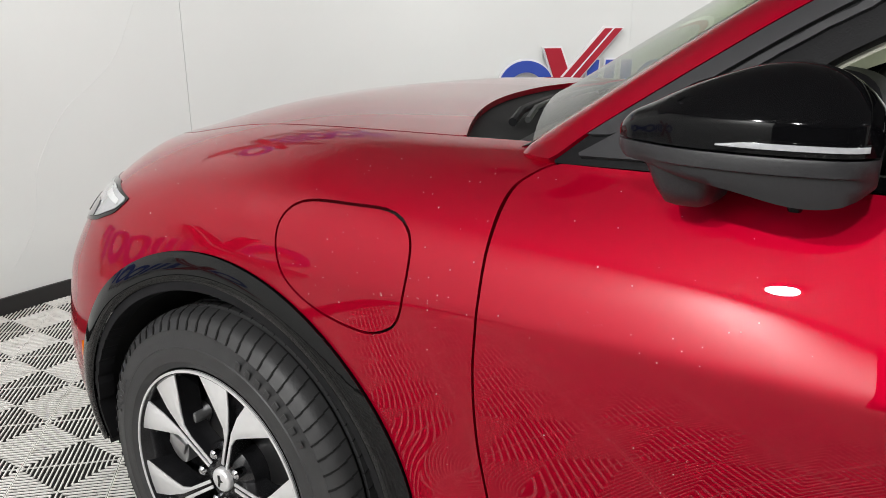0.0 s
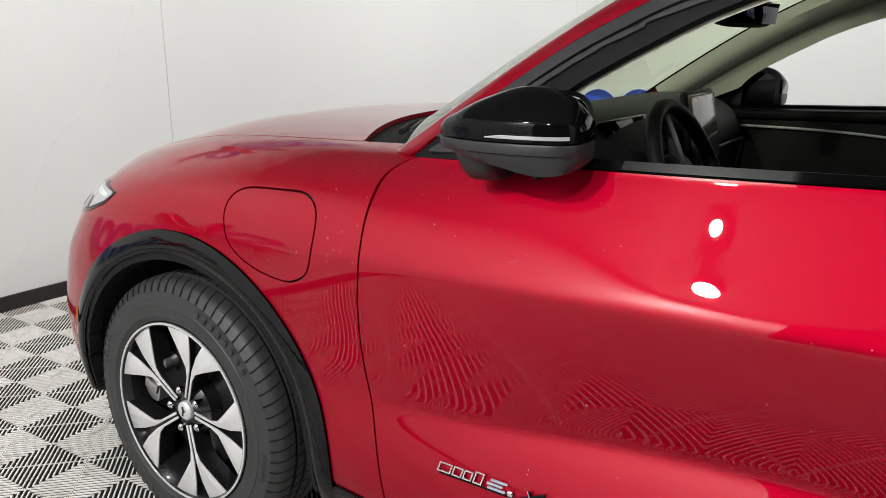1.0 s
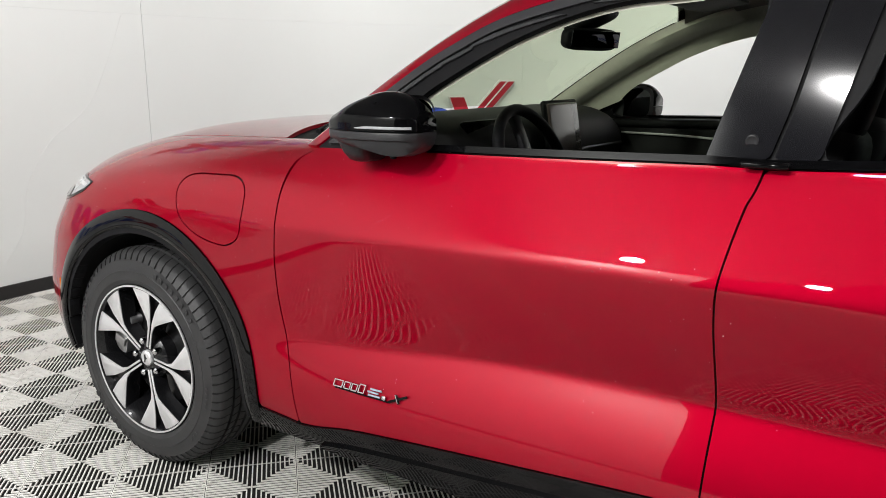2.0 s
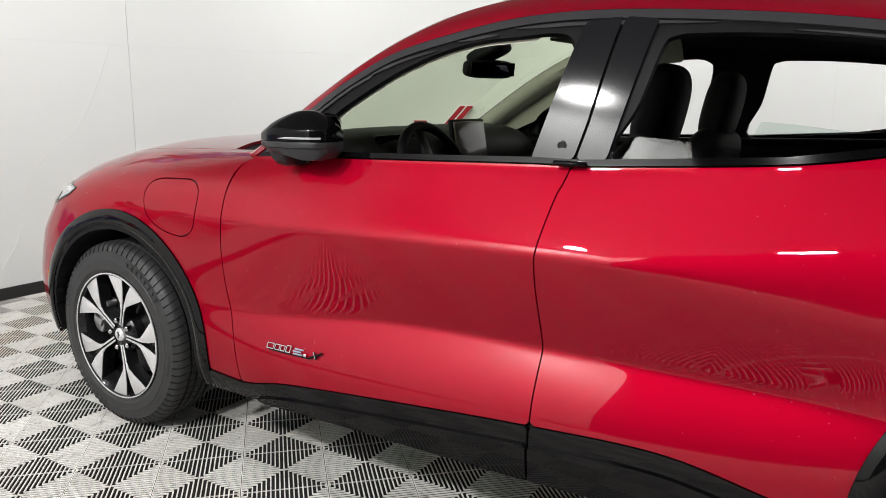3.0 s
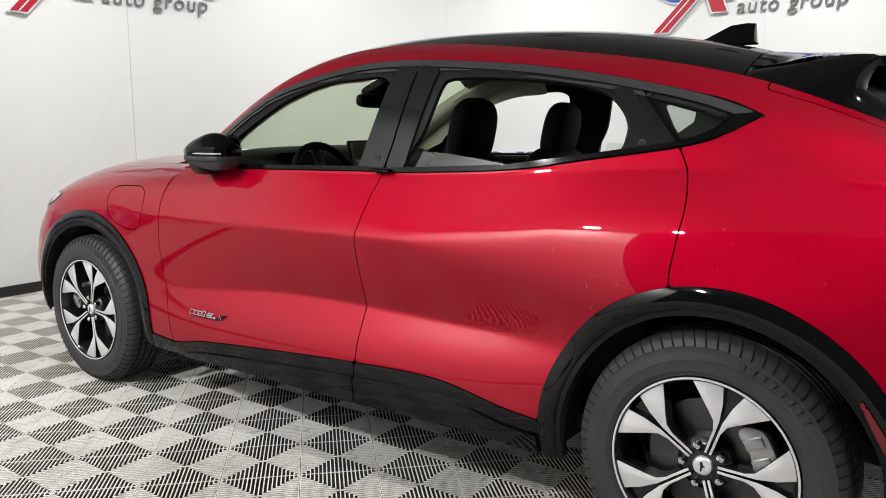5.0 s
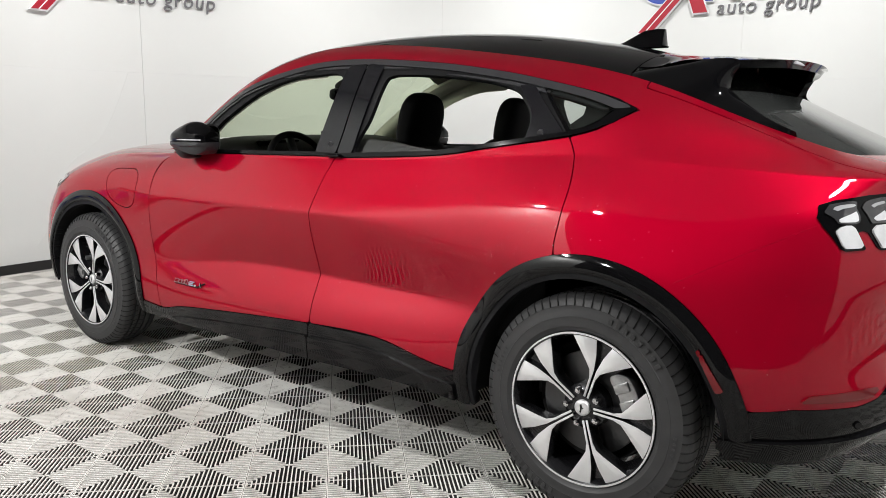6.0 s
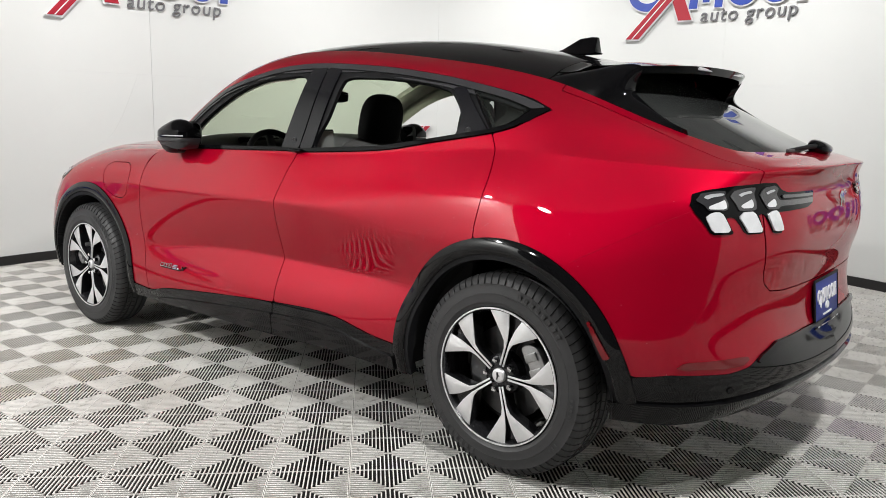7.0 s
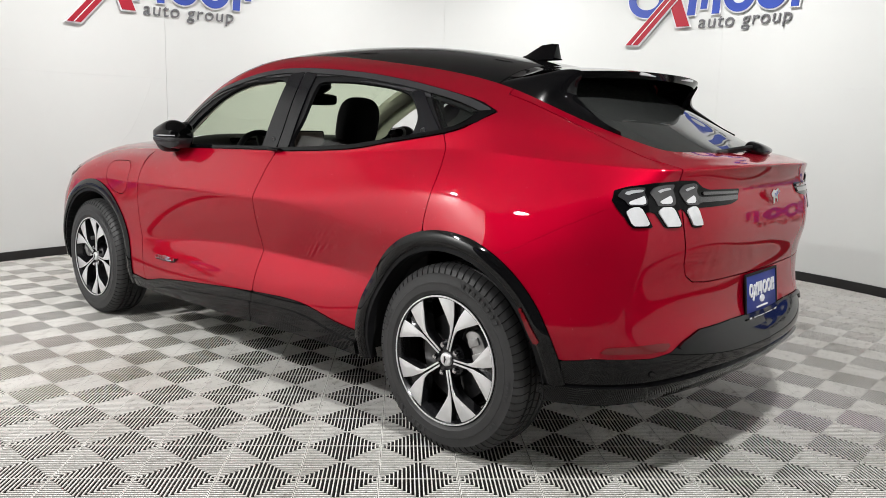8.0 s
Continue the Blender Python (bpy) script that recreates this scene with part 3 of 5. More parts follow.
def rows_at(U):
    """The lower rings, with two more close to the shoulder line to make it crisp."""
    r = [cubic(T_ALL, RING[k], U) for k in range(8)]
    a, b, c = r[4], r[5], r[6]
    near = np.interp(b[:, :1], [1.95, 2.5], [0.013, 0.055])
    w = near / np.maximum(np.linalg.norm(c - b, axis=1, keepdims=True), .03)
    v = (near + .005) / np.maximum(np.linalg.norm(b - a, axis=1, keepdims=True), .03)
    # the fold along the foot of the doors
    lo, fold = r[2], r[3]
    tight = np.interp(b[:, :1], [.45, .75, 2.35, 2.8], [.05, .014, .014, .05])
    fold_lo = fold + tight / np.maximum(np.linalg.norm(lo - fold, axis=1, keepdims=True), .03) * (lo - fold)
    fold_hi = fold + tight / np.maximum(np.linalg.norm(a - fold, axis=1, keepdims=True), .03) * (a - fold)
    out = r[:3] + [fold_lo, fold_hi, r[4]] + [b + v * (a - b), b + w * (c - b)] + r[6:7]
    if U is U_REAR:
        # the tail's lip turns sharply down
        out.append(r[7] + 0.016 / np.maximum(np.linalg.norm(c - r[7], axis=1, keepdims=True), .03) * (c - r[7]))
    return out + r[7:]


low_f = rows_at(U_FRONT)
low_r = rows_at(U_REAR)
hood_r = [cubic(T_ALL[:DOORCOL + 1], HOOD_RING[k], U_FRONT) for k in (8, 9, 10)]
cab_r = [cubic(T_CAB, CABIN_RING[k], U_REAR) for k in (8, 9, 10)]
GF = bspline(sharpened(low_f + hood_r), 12).transpose(1, 0, 2)
GR = bspline(sharpened(low_r + cab_r), 12).transpose(1, 0, 2)
for G in (GF, GR):
    G[..., 1] = np.minimum(G[..., 1], 0)
FRONT = grid_surface(GF, flip=False)
SIDE = grid_surface(GR, flip=False)
if FRONT[1][len(FRONT[1]) // 3][1] > 0:
    FRONT, SIDE = grid_surface(GF, True), grid_surface(GR, True)


def xz(s):
    return s[0][:, [0, 2]]


ARCH_F, ARCH_R, ARCH_Z, ARCH_OUT, ARCH_IN = 0.03, 2.993, 0.358, 0.497, 0.422


def arch(s, cx):
    return np.hypot(s[0][:, 0] - cx, s[0][:, 2] - ARCH_Z)


GAP = 0.0022
SILL = smooth_loop([(.45, .31), (.71, .322), (.912, .358), (1.375, .402), (1.778, .430), (2.115, .436), (2.382, .392), (2.60, .375)], 6, False)
DOOR_FRONT = [(.715, .20), (.685, .317), (.648, .513), (.620, .65), (.612, .77), (.617, .87), (.615, .965), (.619, 1.03), (.642, 1.056), (.668, 1.070), (.70, 1.085)]
DOOR_MID = [(1.775, .20), (1.77, .426), (1.773, .637), (1.764, .804), (1.768, .90), (1.79, 1.02), (1.815, 1.10), (1.905, 1.50)]
DOOR_BACK = [(2.91, .60), (2.88, .84), (2.886, .95), (2.893, 1.05), (2.875, 1.14), (2.84, 1.205)]
fl, ml, bl = (smooth_loop(p, 6, False) for p in (DOOR_FRONT, DOOR_MID, DOOR_BACK))
BELT = [(.66, 1.073), (1.0, 1.083), (1.716, 1.098), (1.832, 1.096), (2.311, 1.122), (2.56, 1.158), (2.83, 1.200), (2.93, 1.226)]
DLO_TOP = [(3.04, 1.288), (2.877, 1.344), (2.677, 1.39), (2.504, 1.422), (2.243, 1.457), (1.892, 1.483), (1.65, 1.480), (1.449, 1.452), (1.205, 1.396), (1.05, 1.329), (.97, 1.286), (.872, 1.224), (.75, 1.143), (.70, 1.108)]
belt_s = smooth_loop(BELT, 6, False)
DLO = np.concatenate([belt_s, smooth_loop(DLO_TOP, 6, False)])
FRONT_DOOR = np.concatenate([fl, ml[::-1]])
REAR_DOOR = np.concatenate([ml, bl[::-1], [(2.6, .2)]])
PORT = smooth_loop([(.205, .893), (.205, .945), (.245, .976), (.35, .983), (.435, .982), (.478, .955), (.487, .905), (.476, .832), (.45, .803), (.40, .79), (.305, .806), (.234, .843)], 6)

car = tagged(new("car"), "metallic red electric crossover parked on grey ribbed floor tiles", "car")


def behind(line, q, sign=1):
    """Distance behind an upright line given as (x, z) knots."""
    ln = np.asarray(line)
    o = np.argsort(ln[:, 1])
    return sign * (q[:, 0] - np.interp(q[:, 1], ln[o, 1], ln[o, 0]))


def most(*fs):
    return np.maximum.reduce(fs)



HOOD_EDGE = smooth_loop([(-.80, .30), (-.60, .44), (-.42, .545), (-.25, .60), (.05, .645), (.40, .665), (.70, .668)], 6, False)
FW_OPEN = smooth_loop([(.940, 1.100), (.950, 1.163), (1.000, 1.217), (1.075, 1.262), (1.152, 1.303), (1.240, 1.346), (1.362, 1.390), (1.485, 1.418), (1.60, 1.426), (1.71, 1.432), (1.762, 1.419), (1.775, 1.385), (1.74, 1.24), (1.703, 1.108), (1.3, 1.098)], 5)
RW_OPEN = smooth_loop([(1.915, 1.118), (2.15, 1.128), (2.42, 1.150), (2.62, 1.180), (2.672, 1.192), (2.684, 1.245), (2.676, 1.275), (2.655, 1.305), (2.61, 1.348), (2.56, 1.368), (2.457, 1.390), (2.257, 1.411), (2.085, 1.418), (2.03, 1.413), (2.003, 1.39), (1.965, 1.25)], 5)
Q_GLASS = np.array([(2.715, 1.356), (2.80, 1.338), (2.90, 1.310), (2.965, 1.286), (2.93, 1.252), (2.876, 1.224), (2.838, 1.218)])
Q_HOLE = np.array([(2.772, 1.333), (2.862, 1.313), (2.862, 1.280), (2.822, 1.246)])
Q_FRAME = np.array([(2.680, 1.386), (2.794, 1.364), (2.90, 1.340), (2.96, 1.322), (3.035, 1.289), (2.976, 1.247), (2.90, 1.222), (2.853, 1.210), (2.834, 1.208)])
REAR_COVER = np.array([(2.612, 1.368), (2.668, 1.366), (2.825, 1.208), (2.79, 1.202), (2.686, 1.186), (2.694, 1.248), (2.686, 1.280), (2.664, 1.312)])
B_FRONT = np.array([(1.703, 1.112), (1.818, 1.112), (1.842, 1.20), (1.893, 1.462), (1.80, 1.455), (1.778, 1.385)])
B_REAR = np.array([(1.826, 1.112), (1.905, 1.116), (1.985, 1.452), (1.901, 1.462), (1.85, 1.20)])
TG_SIDE = [(.60, .555), (.745, .566), (.80, .590), (.93, .608), (1.076, .612), (1.115, .608), (1.16, .585), (1.28, .598), (1.5, .605)]
TG_FOOT = [(0, .722), (.30, .726), (.45, .727), (.53, .735), (.57, .76), (.60, .81)]
BUMPER_TOP = [(0, .566), (.28, .571), (.50, .569), (.58, .539), (.63, .505), (.69, .489), (.82, .484), (.90, .455)]


def tail_f(s):
    """Below zero on the tailgate."""
    y, z = np.abs(s[0][:, 1]), s[0][:, 2]
    ts, tf = np.array(TG_SIDE), np.array(TG_FOOT)
    return most(y - np.interp(z, ts[:, 0], ts[:, 1]), np.interp(y, tf[:, 0], tf[:, 1]) - z, 3.02 - s[0][:, 0])


def round_arch(surf, cx, f, mirror):
    """The glossy outer band of a wheel arch, rounded across its width."""
    P, N, F = clip(*surf, f)
    N = N / np.linalg.norm(N, axis=1, keepdims=True)
    out = np.stack([P[:, 0] - cx, 0 * P[:, 0], P[:, 2] - ARCH_Z], 1)
    r = np.linalg.norm(out, axis=1, keepdims=True)
    s = np.clip((r - .440) / (ARCH_OUT - .440), 0, 1)
    rise, slope = .006 + .006 * np.sin(math.pi * s ** .8), .006 * math.pi * .8 * np.maximum(s, .05) ** -.2 * np.cos(math.pi * s ** .8) / (ARCH_OUT - .440)
    P = P + rise * N
    N = N - slope * out / r
    N = N / np.linalg.norm(N, axis=1, keepdims=True)
    P, N, F = flanged(P, N, F, 0.018)
    link("arch_cladding", P, F, CLADDING, car, "glossy black wheel arch cladding", N, mirror=mirror)


def body_side(mirror):
    qf, qs = xz(FRONT), xz(SIDE)
    yf, ys = np.abs(FRONT[0][:, 1]), np.abs(SIDE[0][:, 1])
    hl = np.interp(qf[:, 0], HOOD_EDGE[:, 0], HOOD_EDGE[:, 1]) - yf
    hl = np.where(qf[:, 1] > .9, hl, -1.0)
    arch_f, arch_r = ARCH_OUT - arch(FRONT, ARCH_F), ARCH_OUT - arch(SIDE, ARCH_R)
    foot = above([(-1, .43), (1, .30)], qf)
    port = inside(PORT, qf)
    panel("front_wing", FRONT, most(arch_f, behind(fl, qf) + GAP, hl + GAP, -foot + 0.002, -port + GAP), PAINT, car, mirror=mirror)
    panel("charging_flap", FRONT, most(port + GAP), PAINT, car, mirror=mirror)
    panel("lower_front_bumper", FRONT, most(arch_f, foot, qf[:, 0] - 0.3, .285 - qf[:, 1]), CLADDING, car, mirror=mirror)
    panel("bonnet", FRONT, most(-hl + GAP, qf[:, 0] - .265 - .43 * yf ** 2), PAINT, car, mirror=mirror)
    dlo, sill = inside(DLO, qs), above(SILL, qs)
    ab = above(BELT, qs)
    bb = behind(bl, qs)
    tail = tail_f(SIDE)
    bt = np.array(BUMPER_TOP)
    bump = np.where(qs[:, 0] > 3.2, qs[:, 1] - np.interp(ys, bt[:, 0], bt[:, 1]), 1.0)
    panel("front_door", SIDE, most(inside(FRONT_DOOR, qs) + GAP, -sill + GAP, -dlo + GAP, ab + GAP), PAINT, car, mirror=mirror)
    panel("rear_door", SIDE, most(inside(REAR_DOOR, qs) + GAP, -sill + GAP, -dlo + GAP, arch_r, ab + GAP, bb + GAP), PAINT, car, mirror=mirror)
    panel("rear_quarter_panel", SIDE, most(np.minimum(-ab, -bb) + GAP, -dlo + GAP, arch_r, -bump + 0.002, -tail + GAP, .60 - qs[:, 0], -sill), PAINT, car, mirror=mirror)
    panel("tailgate", SIDE, most(tail + GAP), PAINT, car, mirror=mirror)
    panel("bumper_ledge", SIDE, most(bump, -bump - .016, arch_r, 3.60 - qs[:, 0], np.abs(ys) - .60), CLADDING, car, lift=0.009, depth=0.014, mirror=mirror)
    panel("rear_bumper", SIDE, most(bump, arch_r, 3.2 - qs[:, 0], .315 - qs[:, 1]), CLADDING, car, mirror=mirror)
    # the foot of each door is black and parted at the door gap
    mb = behind(ml, qs)
    for half in (mb, -mb):
        panel("sill_cladding", SIDE, most(sill, arch_r, half + .003, np.where(qs[:, 0] > 3.0, 1.0, -1.0)), CLADDING, car, lift=0.006, depth=0.03, mirror=mirror)
        panel("sill_ledge", SIDE, most(sill + .048, arch_r, half + .003, .27 - qs[:, 1], np.where(qs[:, 0] > 2.55, 1.0, -1.0), .76 - qs[:, 0]), CLADDING, car, lift=0.016, depth=0.012, mirror=mirror)
    panel("wing_foot", FRONT, most(foot, 0.3 - qf[:, 0], arch_f, behind(fl, qf)), CLADDING, car, lift=0.006, depth=0.03, mirror=mirror)
    # black cladding round the wheel arches, with its inner lip
    for cx, sf in ((ARCH_F, FRONT), (ARCH_R, SIDE)):
        r, z = arch(sf, cx), sf[0][:, 2]
        near = np.abs(sf[0][:, 0] - cx) - .56
        low = np.where((sf[0][:, 0] < ARCH_F) | (sf[0][:, 0] > ARCH_R), .315, .27) - z
        round_arch(sf, cx, most(r - ARCH_OUT + .001, .440 - r, low, near), mirror)
        panel("arch_lip", sf, most(r - .441, ARCH_IN - r, low, near), BLACK_MATTE, car, depth=0.035, lift=0.002, mirror=mirror)
        sy = 1 if mirror else -1
        liner = lathe([(.432, .88 * sy), (.428, .86 * sy), (.425, .50 * sy), (.05, .50 * sy)], 48, a0=radians(-6), a1=radians(186))
        part("wheel_liner", liner, LINER, car).location = (cx, 0, ARCH_Z)
    # dark shell behind the panels
    fw, rw = inside(FW_OPEN, qs), inside(RW_OPEN, qs)
    panel("inner_shell", SIDE, most(arch_r + .05, -dlo - .02, bump * -1, ab, bb - .2, .33 - qs[:, 1]), VOID, car, depth=0, lift=-0.014, mirror=mirror)
    panel("inner_shell", FRONT, most(arch_f + .05, qf[:, 1] - 1.2, .33 - qf[:, 1]), VOID, car, depth=0, lift=-0.014, mirror=mirror)
    rail = above(BELT, qs)
    panel("pillar_trim", SIDE, most(-fw - .004, -above([(.70, 1.065), (.965, 1.172), (1.02, 1.200), (1.45, 1.30)], qs), -rw, qs[:, 0] - 1.66), BEIGE, car, depth=0, lift=-0.03, mirror=mirror)
    panel("pillar_trim", SIDE, most(-rail, -dlo - .006, 1.66 - qs[:, 0], qs[:, 0] - 3.3), DASH, car, depth=0, lift=-0.03, mirror=mirror)
    # window surround
    panel("window_surround", SIDE, most(dlo, -fw, -rw, -inside(Q_GLASS, qs) - .010), BLACK_MATTE, car, depth=0.018, lift=-0.004, mirror=mirror)
    panel("window_inner_moulding", SIDE, most(dlo + .029, -dlo - .039, -above([(.6, 1.12), (.9, 1.15), (1.8, 1.2), (3.1, 1.30)], qs)), GREY_TRIM, car, depth=0.008, lift=0.003, mirror=mirror)
    top_band = most(dlo + .002, -dlo - .024, -above([(.6, 1.10), (.9, 1.13), (3.1, 1.30)], qs))
    panel("window_top_moulding", SIDE, top_band, GREY_TRIM, car, depth=0.008, lift=0.004, mirror=mirror)
    panel("belt_moulding", SIDE, most(dlo + .001, ab - .016, qs[:, 0] - 2.99, .957 - qs[:, 0]), BLACK_GLOSS, car, depth=0.012, lift=0.007, mirror=mirror)
    panel("pillar_cover", SIDE, inside(B_FRONT, qs), PILLAR, car, depth=0.01, lift=0.005, mirror=mirror)
    panel("pillar_cover", SIDE, inside(B_REAR, qs), PILLAR, car, depth=0.01, lift=0.005, mirror=mirror)
    panel("rear_pillar_cover", SIDE, inside(REAR_COVER, qs), PILLAR, car, depth=0.01, lift=0.005, mirror=mirror)
    panel("quarter_window_frame", SIDE, most(inside(Q_FRAME, qs), -inside(Q_GLASS, qs) - .004), BLACK_GLOSS, car, depth=0.01, lift=0.003, mirror=mirror)
    panel("quarter_window", SIDE, inside(Q_GLASS, qs), QUARTER_GLASS, car, depth=0.006, lift=0.0055, mirror=mirror)
    panel("quarter_lining", SIDE, most(inside(Q_FRAME, qs), -inside(Q_HOLE, qs)), DASH, car, depth=0, lift=-0.02, mirror=mirror)
    panel("mirror_sail", SIDE, most(inside(np.array([(.70, 1.082), (.955, 1.096), (.965, 1.16), (.90, 1.19), (.80, 1.145)]), qs)), GREY_TRIM, car, depth=0.01, lift=0.006, mirror=mirror)
    # rear door glass, wound most of the way down
    glass = np.array([(1.93, 1.11), (1.965, 1.178), (2.10, 1.168), (2.32, 1.142), (2.40, 1.128), (2.30, 1.10)])
    panel("door_glass", SIDE, inside(glass, qs), GLASS_CLEAR, car, depth=0.004, lift=-0.018, mirror=mirror)


body_side(False)
body_side(True)


def top_grid(xs, w=40):
    """The windscreen, roof and rear window, from side to side between the roof's edges."""
    cab = cab_r[2][cab_r[2][:, 0] > .56]
    ex = np.concatenate([[.36, .40, .47], cab[:, 0]])
    ey = np.concatenate([[0, .35, .58], -cab[:, 1]])
    ez = np.concatenate([[1.075, 1.078, 1.08], cab[:, 2]])
    o = np.argsort(ex)
    ex, ey, ez = ex[o], ey[o], ez[o]
    cx = [.36, .70, 1.12, 1.45, 1.8, 2.1, 2.4, 2.7, 2.99, 3.36, 3.55, 3.712]
    cz = [1.075, 1.278, 1.492, 1.578, 1.612, 1.612, 1.592, 1.548, 1.483, 1.325, 1.232, 1.160]
    zc = cubic(cx, cz, xs)
    yr, zr = np.interp(xs, ex, ey), np.interp(xs, ex, ez)
    ws = np.linspace(-1, 1, 2 * w + 1)
    G = np.zeros((len(xs), len(ws), 3))
    G[..., 0] = xs[:, None]
    G[..., 1] = yr[:, None] * ws
    G[..., 2] = zc[:, None] - (zc - zr)[:, None] * np.abs(ws) ** 3.2
    return G


def pillar_trim(sy):
    """Cloth-covered inner side of the windscreen pillar."""
    c = cab_r[2][(cab_r[2][:, 0] > .70) & (cab_r[2][:, 0] < 1.42)][::4]
    bm = bmesh.new()
    rows = [[bm.verts.new((x + dx, sy * (abs(y) + dy), z + dz)) for dx, dy, dz in ((0, -.045, -.004), (.02, -.055, -.03), (.04, -.03, -.05), (.045, .02, -.062))] for x, y, z in c]
    for p, q in zip(rows, rows[1:]):
        for k in range(3):
            bm.faces.new((p[k], p[k + 1], q[k + 1], q[k]))
    part("pillar_lining", bm, BEIGE, car, sharp=60)


pillar_trim(-1)
pillar_trim(1)
TOP = grid_surface(top_grid(np.linspace(.365, 3.711, 260)))
if TOP[1][len(TOP[1]) // 2][2] < 0:
    TOP = grid_surface(top_grid(np.linspace(.365, 3.711, 260)), True)
tx, ty = TOP[0][:, 0], np.abs(TOP[0][:, 1])
head = 1.30 - 0.25 * ty ** 2
panel("windscreen", TOP, most(tx - head, .45 + .30 * ty ** 2 - tx), GLASS, car, "green-tinted windscreen", depth=0)
cab = cab_r[2][cab_r[2][:, 0] > .56]
side_line = np.interp(tx, cab[:, 0], -cab[:, 1])
for sgn in (-1, 1):
    panel("windscreen_edge", TOP, most(tx - head, .60 - tx, side_line - .022 - ty, -sgn * TOP[0][:, 1]), BLACK_MATTE, car, depth=0, lift=-0.004)
panel("windscreen_header", TOP, most(head - tx, tx - head - .06), BLACK_GLOSS, car, depth=0.015)
panel("roof", TOP, most(head + .061 - tx, tx - 2.945), BLACK_SATIN, car, "glossy black roof panel", depth=0.015)
edge = np.abs(TOP[0][:, 1])
panel("rear_window", TOP, most(2.949 - tx), DARK_GLASS, car, "dark tinted rear window", depth=0.004, lift=-0.004)
panel("headliner", TOP, most(head + .02 - tx, tx - 3.0), HEADLINER, car, depth=0, lift=-0.035)


# ---- wheels ----
def wheel(brake):
    """Alloy wheel with five pairs of machined blades; brake: where the caliper sits, in degrees from the top towards the tail."""
    w = new("wheel")
    R = 0.364
    prof = [(.235, .085), (.245, .104), (.275, .113), (.31, .110), (.337, .100), (.354, .088), (.362, .070)]
    for y in (.050, .018, -.018, -.050):
        prof += [(R, y + .006), (R - .008, y + .0048), (R - .008, y - .0048), (R, y - .006)]
    prof += [(.362, -.070), (.357, -.086), (.347, -.097), (.334, -.1035), (.330, -.1065), (.327, -.1060), (.31, -.1105), (.297, -.1125), (.295, -.1145), (.292, -.1138), (.278, -.1155), (.266, -.1150), (.263, -.1125), (.252, -.108), (.244, -.092)]
    part("tyre", lathe(prof, 120), RUBBER, w, sharp=28)
    # sipes across shoulder and running face: near-black boxes painted as the cuts' shade
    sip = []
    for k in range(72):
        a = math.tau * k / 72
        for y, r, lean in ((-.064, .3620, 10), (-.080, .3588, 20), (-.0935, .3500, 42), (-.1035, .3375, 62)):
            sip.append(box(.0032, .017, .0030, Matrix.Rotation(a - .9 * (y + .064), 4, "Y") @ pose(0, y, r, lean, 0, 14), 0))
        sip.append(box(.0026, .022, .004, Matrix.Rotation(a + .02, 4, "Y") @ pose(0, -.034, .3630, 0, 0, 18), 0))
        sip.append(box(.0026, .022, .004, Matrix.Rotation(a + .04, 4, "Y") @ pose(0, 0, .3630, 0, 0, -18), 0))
    tagged(part("sipe_shade", join(*sip), VOID, w), kind="stuff")
    # raised writing on the sidewall, too worn to read
    marks = []
    for a0, count, step in ((20, 8, 5.0), (200, 8, 5.0), (95, 5, 3.2), (128, 3, 3.2), (285, 6, 3.2)):
        for k in range(count):
            marks.append(box(.013 if step > 4 else .007, .0016, .019 if step > 4 else .010, Matrix.Rotation(radians(a0 + k * step), 4, "Y") @ pose(0, -.1140, .311, 6, 0, 0), .0006, 1))
    tagged(part("sidewall_mark", join(*marks), RUBBER, w), kind="stuff")
    part("rim", lathe([(.246, -.105), (.2485, -.110), (.240, -.112), (.233, -.098), (.222, -.06), (.216, .08), (.236, .085)], 72), RIM_DARK, w)
    part("rim_edge", lathe([(.2480, -.108), (.2475, -.1135), (.2425, -.1138), (.2415, -.108)], 72), SILVER, w)
    arm = [(.040, .0028), (.040, .0098), (.110, .0108), (.136, .019), (.157, .040), (.2135, .104), (.2270, .080), (.2370, .047), (.2400, .029), (.190, .0125), (.140, .0042)]

    def dish(bm):
        """The face lies further in towards the hub."""
        for v in bm.verts:
            r = math.hypot(v.co.x, v.co.z)
            v.co.y += .016 * max(0.0, 1 - r / .225) ** 1.3
        return bm

    for k in range(5):
        a = math.tau * k / 5 + radians(69)
        for sgn in (1, -1):
            pts = [(r * math.cos(a) - sgn * t * math.sin(a), r * math.sin(a) + sgn * t * math.cos(a)) for r, t in arm]
            part("spoke", dish(prism(pts, 0.004, pose(0, -.107, 0), 0.0012)), SILVER, w)
            part("spoke_back", dish(prism(pts, 0.05, pose(0, -.1025, 0))), RIM_DARK, w)
        web = [(r * math.cos(a) - t * math.sin(a), r * math.sin(a) + t * math.cos(a)) for r, t in ((.03, -.006), (.15, -.010), (.19, -.020), (.228, -.030), (.228, .030), (.19, .020), (.15, .010), (.03, .006))]
        part("spoke_web", dish(prism(web, 0.03, pose(0, -.086, 0))), RIM_DARK, w)
    part("hub", lathe([(0, -.084), (.052, -.084), (.060, -.080), (.074, -.068), (.078, -.02), (0, -.02)], 40), RIM_DARK, w)
    part("hub_cap", lathe([(0, -.0985), (.018, -.0980), (.0235, -.096), (.0260, -.0925), (.0262, -.08)], 40), SILVER, w)
    part("cap_mark", prism([(-.004, .013), (.002, .014), (.004, .004), (.010, .001), (.003, -.002), (-.001, -.014), (-.005, -.013), (-.003, -.002)], .0015, pose(0, -.0998, 0)), RIM_DARK, w)
